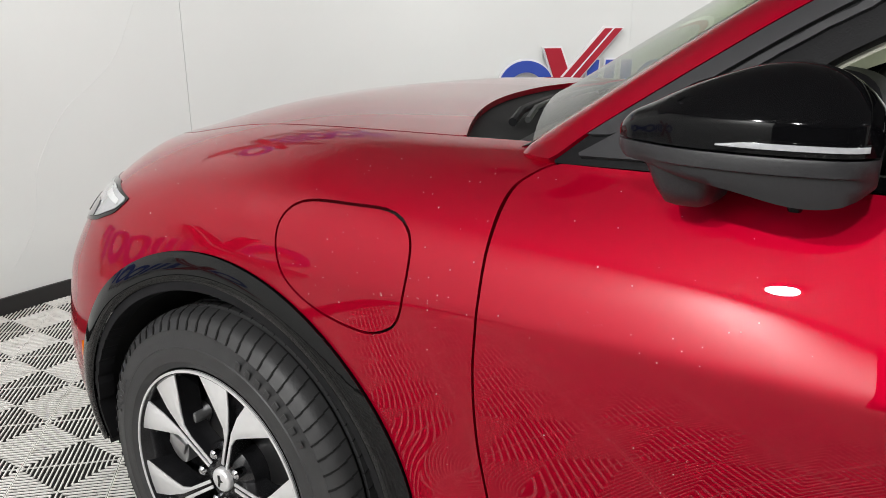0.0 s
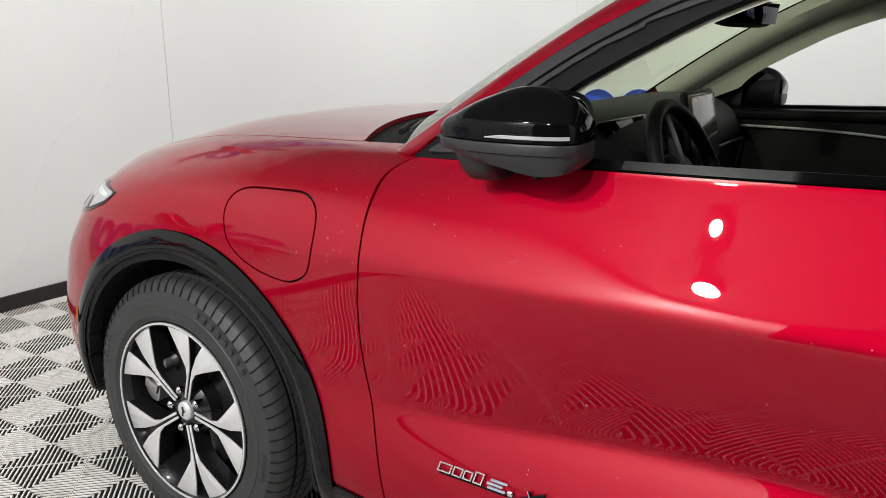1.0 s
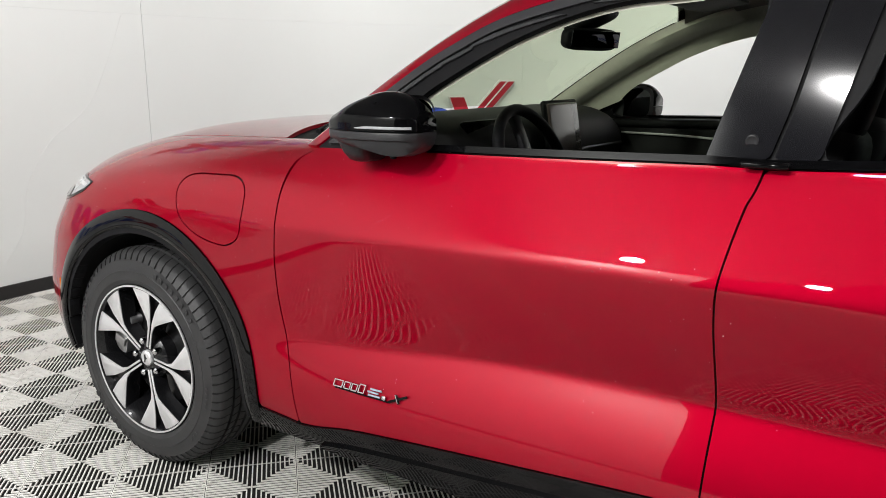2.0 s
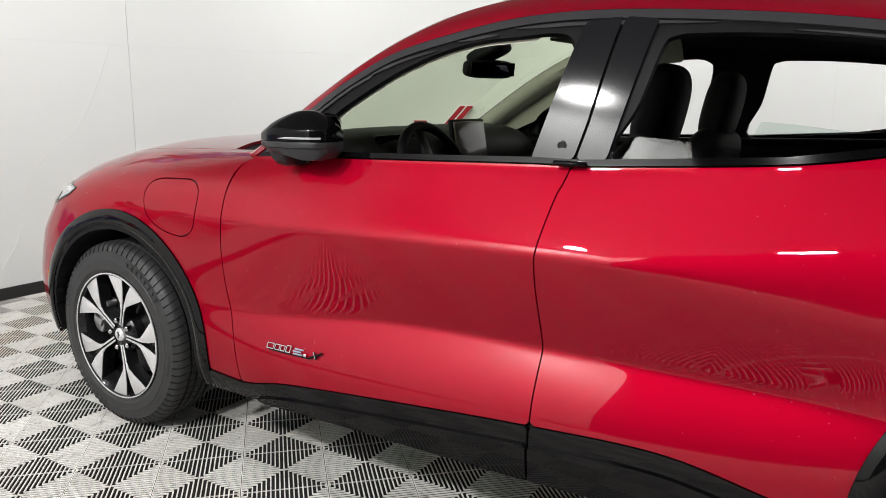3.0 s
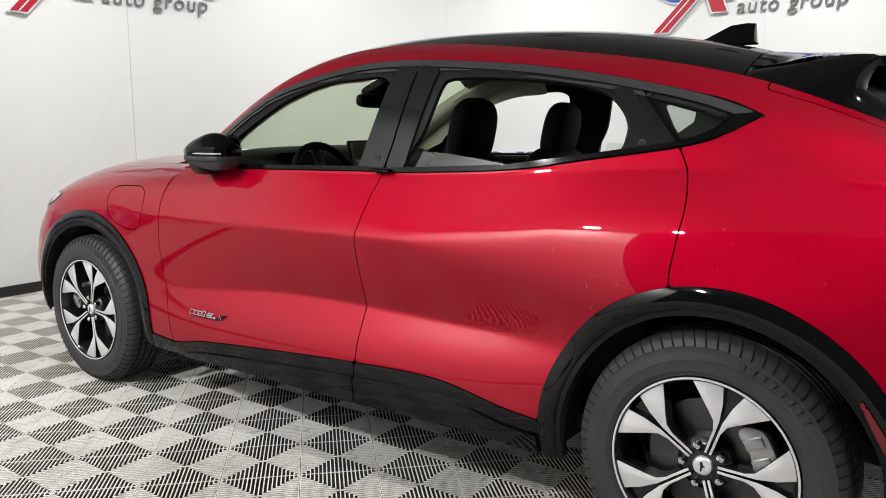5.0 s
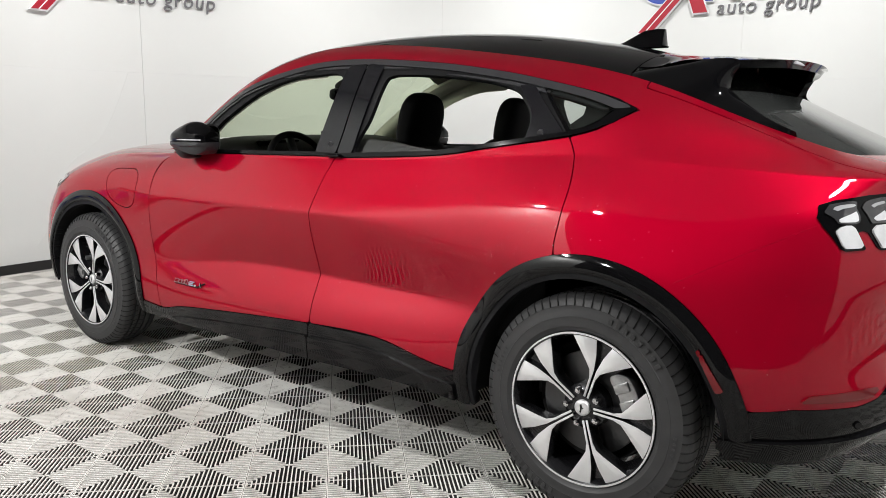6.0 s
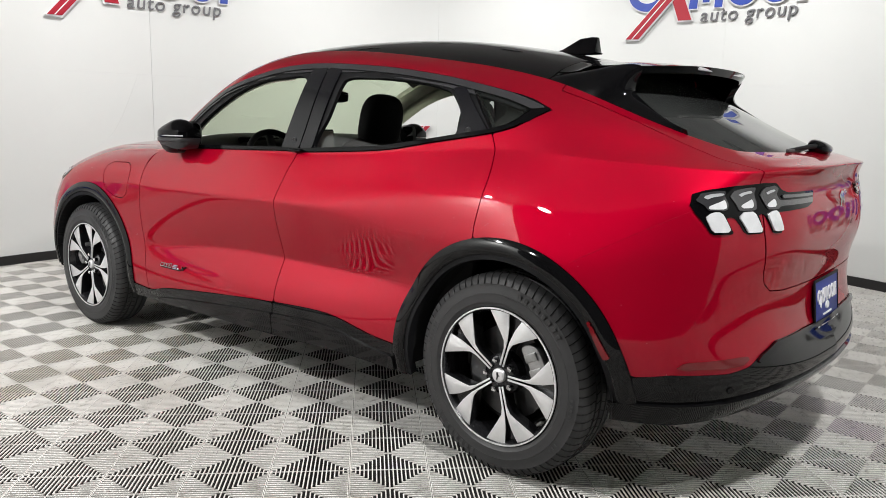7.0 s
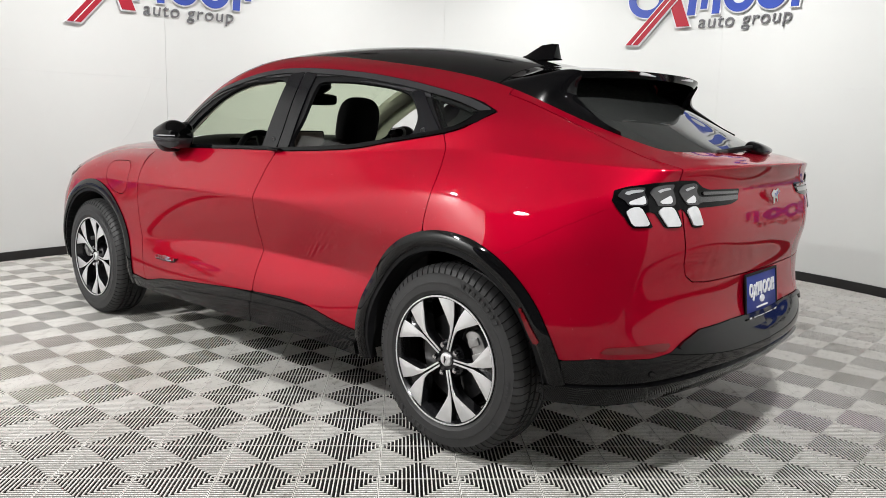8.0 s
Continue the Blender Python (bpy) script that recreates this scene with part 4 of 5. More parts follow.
    for k in range(5):
        a = math.tau * k / 5 + radians(69 + 36)
        nut = part("wheel_nut", lathe([(0, -.100), (.006, -.0995), (.0102, -.0955), (.0108, -.091), (.0108, -.07)], 12), CHROME, w)
        nut.location = (.057 * math.cos(a), 0, .057 * math.sin(a))
    part("brake_disc", lathe([(.07, -.03), (.168, -.03), (.168, -.005), (.07, -.005)], 48), STEEL, w)
    turn = Matrix.Rotation(radians(brake), 4, "Y")
    cal = join(prism(smooth_loop([(-.062, .118), (0, .126), (.062, .118), (.072, .150), (.050, .182), (0, .190), (-.050, .182), (-.072, .150)], 4).tolist(), .045, pose(0, -.076, 0) @ turn, .004),
               box(.030, .014, .050, turn @ pose(-.028, -.078, .150), .004), box(.030, .014, .050, turn @ pose(.028, -.078, .150), .004))
    part("brake_caliper", cal, CALIPER, w)
    part("backing_plate", lathe([(.05, 0.0), (.20, 0.0), (.21, .05)], 48), VOID, w)
    return w


front_wheel, rear_wheel = wheel(-68), wheel(68)
for proto, x, spin in ((front_wheel, 0.0, 0), (rear_wheel, 2.986, -3)):
    proto.parent = car
    proto.matrix_basis = pose(x, -.790, .362, 0, spin, 0)
    other = copy_thing(proto, pose(x, .790, .362, 0, 0, 180))
    other.parent = car


# ---- door mirrors, folded in against the windows ----
MIRROR_SHAPE = {  # along the housing from nose to rear edge: outer and inner reach, crown height, foot height
    "x": [0, .008, .03, .07, .115, .16, .20, .235, .262, .277],
    "out": [.006, .018, .036, .058, .070, .075, .074, .068, .055, .036],
    "inn": [-.004, -.010, -.022, -.040, -.052, -.058, -.060, -.060, -.056, -.046],
    "top": [.012, .022, .036, .056, .074, .087, .089, .080, .060, .042],
    "foot": [-.010, -.016, -.024, -.036, -.044, -.052, -.060, -.060, -.050, -.036],
}


def door_mirror(side):
    """side: -1 driver's, 1 passenger's. Glossy crown with an upright band, plain stepped housing below the joint."""
    L = .277
    MP = pose(.808, side * .872, 1.138, 0, 0, side * -3)

    def loops(upper):
        xs = np.concatenate([np.linspace(0, .03, 7)[:-1], np.linspace(.03, .262, 20)[:-1], np.linspace(.262, L, 5)])
        wo, wi, zt, zf = (cubic(MIRROR_SHAPE["x"], MIRROR_SHAPE[k], xs) for k in ("out", "inn", "top", "foot"))
        bm = bmesh.new()
        rows = []
        for x, o, i, t, f in zip(xs, wo, wi, zt, zf):
            mid, half = (o + i) / 2, (o - i) / 2
            if upper:
                zb = min(.034, t * .6)
                sec = [(.985, 0.0), (1.0, zb * .35), (1.0, zb * .8), (.975, zb)]
                sec += [(u, zb + (t - zb) * (1 - abs(u / .975) ** 2.2)) for u in np.linspace(.94, -.94, 21)]
                sec += [(-.975, zb), (-1.0, zb * .5), (-.985, 0.0)]
            else:
                step = max(f, -.020)
                sec = [(.965, -.003), (.985, -.006), (.965, step), (.86, step - .003)]
                sec += [(u, min(step - .003, f * (1 - .10 * abs(u)))) if abs(u) < .75 else (u, step - .003 + (f - step) * (1 - ((abs(u) - .75) / .11) ** 2) * .92) for u in np.linspace(.84, -.84, 15)]
                sec += [(-.86, step - .003), (-.965, step), (-.985, -.006), (-.965, -.003)]
            rows.append([bm.verts.new((x, side * (mid + u * half), z)) for u, z in sec])
        n = len(rows[0])
        for p, q in zip(rows, rows[1:]):
            for j in range(n - 1):
                bm.faces.new((p[j], p[j + 1], q[j + 1], q[j]))
            bm.faces.new((p[0], q[0], q[-1], p[-1]))
        bm.faces.new(rows[0])
        bm.faces.new(rows[-1])
        bm.transform(MP)
        return bm

    m = new("door_mirror")
    m.parent = car
    part("upper_cap", loops(True), BLACK_GLOSS, m, "glossy black mirror cap", sharp=50)
    part("lower_housing", loops(False), HOUSING, m, "dark grey lower mirror housing", sharp=50)
    # turn signal: a thin strip lying on the rear half of the flank, just over the joint
    xs = np.linspace(.125, .268, 16)
    w = cubic(MIRROR_SHAPE["x"], MIRROR_SHAPE["out"], xs)
    for name, z0, z1, d, mt, lab in (("signal_bezel", .0035, .0135, .0008, BLACK_GLOSS, ""), ("turn_signal", .0050, .0115, .0022, LAMP_GREY, "clear turn signal strip")):
        bm = bmesh.new()
        rows = []
        for k, (x, v) in enumerate(zip(xs, w)):
            h = min(1, .35 + k / 5)
            rows.append([bm.verts.new((x, side * (v * .995 + e), z)) for e, z in ((-.002, z0), (d, z0 + .0006), (d + .0006, z0 + (z1 - z0) * .5 * h), (d, z0 + (z1 - z0) * h), (-.002, z0 + (z1 - z0) * h + .0006))])
        for p, q in zip(rows, rows[1:]):
            for k in range(4):
                bm.faces.new((p[k], p[k + 1], q[k + 1], q[k]))
        bm.transform(MP)
        part(name, bm, mt, m, lab)
    # the glass faces the window
    gl = bmesh.new()
    ring = []
    for a in np.linspace(0, math.tau, 40, endpoint=False):
        c, t = (math.copysign(abs(g) ** .55, g) for g in (math.cos(a), math.sin(a)))
        ring.append(gl.verts.new((.158 + .100 * c, side * -.0625, .012 + .054 * t * (1 + .18 * c))))
    gl.faces.new(ring)
    gl.transform(MP)
    part("mirror_glass", gl, MIRROR_GLASS, m)
    rim = bmesh.new()
    pr, pq = [], []
    for a in np.linspace(0, math.tau, 40, endpoint=False):
        c, t = (math.copysign(abs(g) ** .55, g) for g in (math.cos(a), math.sin(a)))
        pr.append(rim.verts.new((.158 + .112 * c, side * -.052, .012 + .064 * t * (1 + .18 * c))))
        pq.append(rim.verts.new((.158 + .101 * c, side * -.066, .012 + .055 * t * (1 + .18 * c))))
    for k in range(40):
        rim.faces.new((pr[k], pr[(k + 1) % 40], pq[(k + 1) % 40], pq[k]))
    rim.transform(MP)
    part("mirror_rim", rim, HOUSING, m)
    foot = bmesh.new()
    rows = []
    for z, x0, x1, y0, y1 in ((1.128, .836, .935, .83, .912), (1.105, .848, .930, .80, .908), (1.080, .856, .926, .775, .898), (1.062, .862, .920, .77, .880), (1.056, .870, .910, .77, .862)):
        ring = []
        for a in np.linspace(0, math.tau, 20, endpoint=False):
            c, t = (math.copysign(abs(g) ** .5, g) for g in (math.cos(a), math.sin(a)))
            ring.append(foot.verts.new(((x0 + x1) / 2 + (x1 - x0) / 2 * c, side * ((y0 + y1) / 2 + (y1 - y0) / 2 * t), z)))
        rows.append(ring)
    for p, q in zip(rows, rows[1:]):
        for k in range(20):
            foot.faces.new((p[k], p[(k + 1) % 20], q[(k + 1) % 20], q[k]))
    foot.faces.new(rows[0])
    foot.faces.new(rows[-1])
    part("mirror_foot", foot, HOUSING, m)
    part("mirror_camera", lathe([(0, -.006), (.007, -.005), (.009, 0), (.009, .004)], 16), BLACK_GLOSS, m).matrix_basis = MP @ pose(.205, side * .03, -.060, 90, 0, 0)


door_mirror(-1)
door_mirror(1)


def pillow(sx, sy, sz, m, power=3.2, n=(20, 14)):
    """A softly rounded block."""
    bm = bmesh.new()
    bmesh.ops.create_uvsphere(bm, u_segments=n[0] * 2, v_segments=n[1] * 2, radius=1)
    for v in bm.verts:
        x, y, z = v.co
        k = (abs(x) ** power + abs(y) ** power + abs(z) ** power) ** (-1 / power)
        v.co = (x * k * sx / 2, y * k * sy / 2, z * k * sz / 2)
    bm.transform(m)
    return bm


# ---- roof spoiler, aerial, rear wiper ----
def roof_z(y, x=2.949):
    """Height of the roof at its rear edge."""
    o = np.argsort(cab_r[2][:, 0])
    edge, low = np.interp(x, cab_r[2][o, 0], -cab_r[2][o, 1]), np.interp(x, cab_r[2][o, 0], cab_r[2][o, 2])
    top = float(cubic([2.4, 2.7, 2.99, 3.36], [1.592, 1.548, 1.483, 1.325], np.array([x]))[0])
    return top - (top - low) * min(abs(y) / edge, 1.0) ** 3.2


def wing():
    bm = bmesh.new()
    ny, nx = 45, 16
    up, dn = [], []
    for j in range(ny):
        w = -1 + 2 * j / (ny - 1)
        y = 0.505 * w
        x0 = 2.95
        x1 = 3.385 - 0.122 * abs(w) ** 2.6
        ru, rd = [], []
        for i in range(nx):
            s = i / (nx - 1)
            x = x0 + (x1 - x0) * s
            zt = 1.497 - 0.016 * s - 0.022 * s * s - (0.052 - .036 * s) * abs(w) ** 2.3
            k = min(s / .55, 1.0)
            k = k * k * (3 - 2 * k)
            zt = zt * k + (roof_z(y) + .001 - .04 * s) * (1 - k)
            zr = zt - (0.016 + 0.016 * math.sin(min(s * 1.15, 1) * math.pi) + 0.010 * (s > .9))
            ru.append(bm.verts.new((x, y, zt)))
            rd.append(bm.verts.new((x - 0.018 * s, y, zr)))
        up.append(ru)
        dn.append(rd)
    for j in range(ny - 1):
        for i in range(nx - 1):
            bm.faces.new((up[j][i], up[j][i + 1], up[j + 1][i + 1], up[j + 1][i]))
            bm.faces.new((dn[j][i + 1], dn[j][i], dn[j + 1][i], dn[j + 1][i + 1]))
        bm.faces.new((up[j][-1], dn[j][-1], dn[j + 1][-1], up[j + 1][-1]))
        bm.faces.new((dn[j][0], up[j][0], up[j + 1][0], dn[j + 1][0]))
    return bm


spoiler = new("roof_spoiler")
spoiler.parent = car
part("wing", wing(), BLACK_GLOSS, spoiler, "glossy black roof spoiler")
EDGE_IN = [(2.95, .50, 1.424), (3.05, .502, 1.432), (3.17, .503, 1.448), (3.258, .500, 1.448), (3.272, .492, 1.425), (3.248, .486, 1.372), (3.27, .487, 1.335), (3.32, .492, 1.297), (3.385, .505, 1.250), (3.455, .514, 1.212)]
for sgn in (-1, 1):
    # flank between the roof's edge and the opening under the wing
    inner = cubic(np.linspace(0, 1, len(EDGE_IN)), np.array(EDGE_IN), np.linspace(0, 1, 40))
    o = np.argsort(cab_r[2][:, 0])
    xs = np.linspace(2.95, 3.46, 40)
    outer = np.stack([xs, np.interp(xs, cab_r[2][o, 0], -cab_r[2][o, 1]), np.interp(xs, cab_r[2][o, 0], cab_r[2][o, 2])], 1)
    bm = bmesh.new()
    cols = []
    for a, b in zip(outer, inner):
        col = []
        for k in range(8):
            s = k / 7
            p = a * (1 - s) + b * s
            p[2] += .016 * math.sin(math.pi * s) * min((a[0] - 2.95) / .12, 1.0)
            p[1] += .006 * math.sin(math.pi * s)
            col.append(bm.verts.new((p[0], sgn * p[1], p[2])))
        q = b + np.array((-.03, -.02, -.02))
        col.append(bm.verts.new((q[0], sgn * q[1], q[2])))
        cols.append(col)
    for a, b in zip(cols, cols[1:]):
        for k in range(8):
            bm.faces.new((a[k], b[k], b[k + 1], a[k + 1]))
    part("spoiler_flank", bm, BLACK_SATIN, spoiler, sharp=50)
part("brake_light", box(.012, .46, .012, pose(3.368, 0, 1.449), .004), LAMP_CLEAR, spoiler, "long third brake light lens")

fin_pts = [(2.615, 1.548), (2.66, 1.566), (2.745, 1.606), (2.80, 1.611), (2.828, 1.608), (2.832, 1.545)]
fin = new("roof_aerial")
fin.parent = car
bmf = bmesh.new()
fv = []
for y, k in ((-.036, 0.0), (-.018, 0.55), (-.006, 1.0), (.006, 1.0), (.018, 0.55), (.036, 0.0)):
    fv.append([bmf.verts.new((x, y, 1.540 + max(z - 1.540, 0) * (k if z > 1.55 else 1))) for x, z in fin_pts])
for a, b in zip(fv, fv[1:]):
    for k in range(5):
        bmf.faces.new((a[k], a[k + 1], b[k + 1], b[k]))
part("fin", bmf, BLACK_GLOSS, fin, "glossy black shark fin aerial", sharp=50)

wiper = new("rear_wiper")
wiper.parent = car
cover = pillow(.090, .230, .050, Matrix.Identity(4), 2.6)
for v in cover.verts:
    # a wedge: highest near its root, drawn out to a low point
    k = (v.co.y + .108) / .215
    v.co.z *= 1.25 - .85 * k
    v.co.x *= 1.05 - .35 * k
cover.transform(pose(3.722, .112, 1.175, 0, 20, 5))
part("wiper_cover", cover, BLACK_GLOSS, wiper)
part("wiper_arm", tube([(3.732, .03, 1.182), (3.718, -.05, 1.178), (3.69, -.20, 1.166)], [.010, .008, .005], 8), BLACK_MATTE, wiper)
part("wiper_blade", box(.012, .30, .012, pose(3.693, -.10, 1.166, 0, 0, 4), .003), RUBBER, wiper)


# ---- tail lights, drawn on the curve of the tail ----
def yz_poly(pts, s, mirror=False):
    q = np.stack([-s[0][:, 1], s[0][:, 2]], 1)
    f = inside(np.asarray(pts, float), q)
    return np.where(s[0][:, 0] > 3.4, f, 1.0)


LAMP_EDGE = [(.780, 1.007), (.765, 1.038), (.739, 1.052), (.68, 1.067), (.60, 1.076), (.549, 1.075), (.520, 1.054), (.485, 1.044), (.280, 1.042), (.308, 1.003), (.363, .992), (.483, .988), (.553, .986),
             (.532, .924), (.576, .922), (.606, .984), (.626, .983), (.612, .924), (.67, .922), (.697, .974), (.719, .974), (.702, .924), (.754, .921), (.777, .983)]
# each of the three bars: a curved claw above, a slanting block below
CLAWS = [[(.768, 1.020), (.752, 1.040), (.722, 1.050), (.706, 1.050), (.712, 1.034), (.708, 1.012), (.712, .996), (.722, .992), (.755, .992), (.757, 1.006)],
         [(.700, 1.034), (.688, 1.052), (.655, 1.062), (.628, 1.064), (.634, 1.046), (.628, 1.018), (.630, .998), (.640, .993), (.684, .993), (.690, 1.014)],
         [(.614, 1.040), (.600, 1.062), (.558, 1.069), (.540, 1.058), (.548, 1.040), (.536, 1.020), (.305, 1.020), (.312, 1.005), (.535, 1.003), (.552, .994), (.592, .995), (.602, 1.016)]]
ARC = [(.754, 1.031), (.738, 1.039), (.714, 1.044), (.711, 1.037), (.736, 1.031), (.750, 1.023)]
WEDGE = [(.738, 1.012), (.722, 1.020), (.713, 1.026), (.714, .997), (.752, .996), (.752, 1.004)]
STEPS = [(0, 0), (-.074, .010), (-.158, .014)]
BLOCKS = [[(.762, .973), (.748, .988), (.728, .989), (.710, .930), (.752, .928)], [(.687, .974), (.672, .989), (.641, .990), (.618, .929), (.664, .928)], [(.596, .975), (.583, .990), (.556, .991), (.537, .931), (.576, .929)]]
SEAM = smooth_loop([(.359, .723), (.395, .67), (.430, .631), (.523, .556)], 6, False)
for mirror in (False, True):
    tl = new("tail_light")
    tl.parent = car
    panel("lamp_housing", SIDE, yz_poly(LAMP_EDGE, SIDE), BLACK_GLOSS, tl, "glossy black tail light surround", depth=0.006, lift=0.003, mirror=mirror)
    for b in CLAWS:
        panel("light_claw", SIDE, yz_poly(b, SIDE), LAMP_DARK, tl, "smoked curved light bar", depth=0.012, lift=.007, mirror=mirror)
    for dy, dz in STEPS:
        panel("claw_arc", SIDE, yz_poly([(y + dy, z + dz) for y, z in ARC], SIDE), LAMP_GREY, tl, "grey upper reflector", depth=0.004, lift=.0085, mirror=mirror)
        panel("claw_core", SIDE, yz_poly([(y + dy, z + dz * .35) for y, z in WEDGE], SIDE), LAMP_CLEAR, tl, "white inner reflector", depth=0.004, lift=.0085, mirror=mirror)
    for b in BLOCKS:
        panel("light_block", SIDE, yz_poly(b, SIDE), LAMP_CLEAR, tl, "clear white light block", depth=0.012, lift=.010, mirror=mirror)
    panel("extension_lens", SIDE, yz_poly([(.520, 1.038), (.300, 1.035), (.305, 1.026), (.52, 1.026)], SIDE), LAMP_DARK, tl, depth=0.004, lift=.008, mirror=mirror)
    qz = np.stack([-SIDE[0][:, 1], SIDE[0][:, 2]], 1)
    seam = np.where(SIDE[0][:, 0] > 3.4, np.abs(qz[:, 0] - np.interp(qz[:, 1], SEAM[::-1, 1], SEAM[::-1, 0])) - .0022, 1.0)
    panel("bumper_seam", SIDE, most(seam, .556 - qz[:, 1], qz[:, 1] - .722), VOID, car, depth=0, lift=.0012, mirror=mirror)
    # side marker in the arch cladding, reflector in the bumper, parking sensors
    panel("side_marker", SIDE, np.where(SIDE[0][:, 0] > 3.2, inside(np.array([(3.335, .640), (3.352, .630), (3.421, .525), (3.402, .515)]), xz(SIDE)), 1.0), LAMP_RED, car, "red side marker lens", depth=0.008, lift=0.016, mirror=mirror)
    panel("rear_reflector", SIDE, yz_poly([(.815, .506), (.70, .509), (.650, .514), (.622, .538), (.66, .540), (.80, .528)], SIDE), LAMP_RED, car, "red rear reflector strip", depth=0.006, lift=0.006, mirror=mirror)
    panel("lower_bumper_step", SIDE, yz_poly([(.88, .315), (-.02, .315), (-.02, .425), (.45, .420), (.66, .395), (.88, .375)], SIDE), CLADDING, car, depth=0.014, lift=0.012, mirror=mirror)
    sy = 1 if mirror else -1
    for x, y, z, rz in ((3.521, .845, .516, 62), (3.722, .681, .434, 38)):
        part("parking_sensor", lathe([(0, -.004), (.009, -.004), (.011, 0), (.011, .01)], 20), CLADDING if z < .5 else PAINT, car).matrix_basis = pose(x, sy * y, z, 0, 0, rz if sy < 0 else 180 - rz)

# ---- plate, emblem, door badge ----
plate = new("licence_plate")
plate.parent = car
PM = pose(3.814, 0, .632, 0, 0, 90) @ pose(0, 0, 0, -6, 0, 0)
part("plate_panel", box(.305, .006, .155, PM, .002), PLATE_BLUE, plate, "blue dealer plate with white print")
for x, w in ((-.108, .038), (.028, .040), (.072, .040)):
    part("plate_ring", lathe([(.5, -.0035), (.5, .0005), (.30, .0005), (.30, -.0035)], 28, True), WHITE_SIGN, plate).matrix_basis = PM @ pose(x, -.0030, .020) @ Matrix.Diagonal((w, 1, .052, 1))
part("plate_slash", join(box(.011, .003, .075, PM @ pose(-.070, -.0045, .012, 0, 32, 0)), box(.010, .003, .050, PM @ pose(-.066, -.0045, .016, 0, -28, 0))), WHITE_SIGN, plate)
for x, z, w, h in ((-.038, .020, .009, .050), (-.022, .026, .008, .038), (-.006, .020, .009, .050), (.104, .020, .009, .050), (.120, .033, .014, .024), (.124, .006, .009, .022), (0, -.050, .11, .006)):
    part("plate_bar", box(w, .003, h, PM @ pose(x, -.0045, z)), WHITE_SIGN, plate)
part("plate_rim", join(*[box(w, .007, h, PM @ pose(x, -.002, z), .002) for x, z, w, h in ((0, .081, .32, .010), (0, -.081, .32, .012), (-.157, 0, .008, .165), (.157, 0, .008, .165))]), BLACK_MATTE, plate)
for x, w in ((-.125, .02), (-.04, .10), (.06, .07), (.13, .02)):
    part("plate_frame_bar", box(w, .003, .008, PM @ pose(x, -.007, -.081)), WHITE_SIGN, plate)
part("plate_oval", lathe([(0, -.004), (.016, -.004), (.018, 0)], 24), WHITE_SIGN, plate).matrix_basis = PM @ pose(0, -.003, -.022) @ Matrix.Diagonal((1.25, 1, .8, 1))

emb = [(-.034, .006), (-.020, .018), (-.004, .014), (.012, .020), (.034, .012), (.030, .004), (.016, .002), (.022, -.020), (.012, -.010), (.000, -.006), (-.008, -.026), (-.014, -.006), (-.026, -.002)]
part("tail_emblem", prism([(1.35 * x, 1.35 * z) for x, z in emb], .006, pose(3.836, 0, 1.006, 0, 0, 90), .001), CHROME, car, "small chrome tail emblem")

badge = new("door_badge")
badge.parent = car


def on_side(px, pz, up=.004):
    q = xz(SIDE)
    ok = SIDE[0][:, 0] < 3.2
    k = np.argmin(np.hypot(q[:, 0] - px, q[:, 1] - pz) + np.where(ok, 0, 9))
    p, n = SIDE[0][k], SIDE[1][k]
    return p, n


p0, n0 = on_side(.92, .475)
yaw = math.degrees(math.atan2(n0[0], -n0[1]))
lean = math.degrees(math.asin(n0[2]))
BM = pose(p0[0], p0[1], p0[2], -lean * 1.0, 0, yaw) @ pose(.018, -.004, 0) @ Matrix.Scale(1.08, 4)


def slanted_frame(x, w, h, z=0.0, t=.0034):
    """A hollow slanted frame of thin bars."""
    bars = ((x, z + h / 2, w, t), (x, z - h / 2, w, t), (x - w / 2, z, t, h + t), (x + w / 2, z, t, h + t))
    return [box(a, .004, b, BM @ Matrix(((1, 0, .25, 0), (0, 1, 0, 0), (0, 0, 1, 0), (0, 0, 0, 1))) @ pose(u, -.002, v), .0006, 1) for u, v, a, b in bars]


for k, (x, w, h, z) in enumerate(((-.098, .026, .016, 0), (-.070, .018, .016, 0), (-.048, .016, .016, 0), (-.026, .016, .020, .002))):
    part("badge_frame", join(*slanted_frame(x, w, h, z)), CHROME, badge, "hollow chrome badge frame")
part("badge_foot", box(.170, .003, .003, BM @ pose(-.025, -.001, -.0125), .0006, 1), BLACK_GLOSS, badge)
part("badge_blue", join(*[box(w, .004, .0046, BM @ pose(x, -.002, z), .0008, 1) for x, z, w in ((.016, .0075, .034), (.008, 0, .032), (.012, -.0075, .036))]), mat("badge_blue", (.55, .66, .80), .2, .6), badge, "pale blue badge bars")
part("badge_dot", box(.012, .004, .010, BM @ pose(.040, -.002, -.006), .003, 2), CHROME, badge)
part("badge_cross", join(box(.056, .004, .006, BM @ pose(.080, -.002, 0, 0, -24, 0), .001), box(.022, .004, .006, BM @ pose(.080, -.003, 0, 0, 62, 0), .001)), BLACK_GLOSS, badge)
part("badge_cross_edge", box(.022, .004, .003, BM @ pose(.0785, -.0042, .0012, 0, 62, 0), .0006, 1), CHROME, badge)

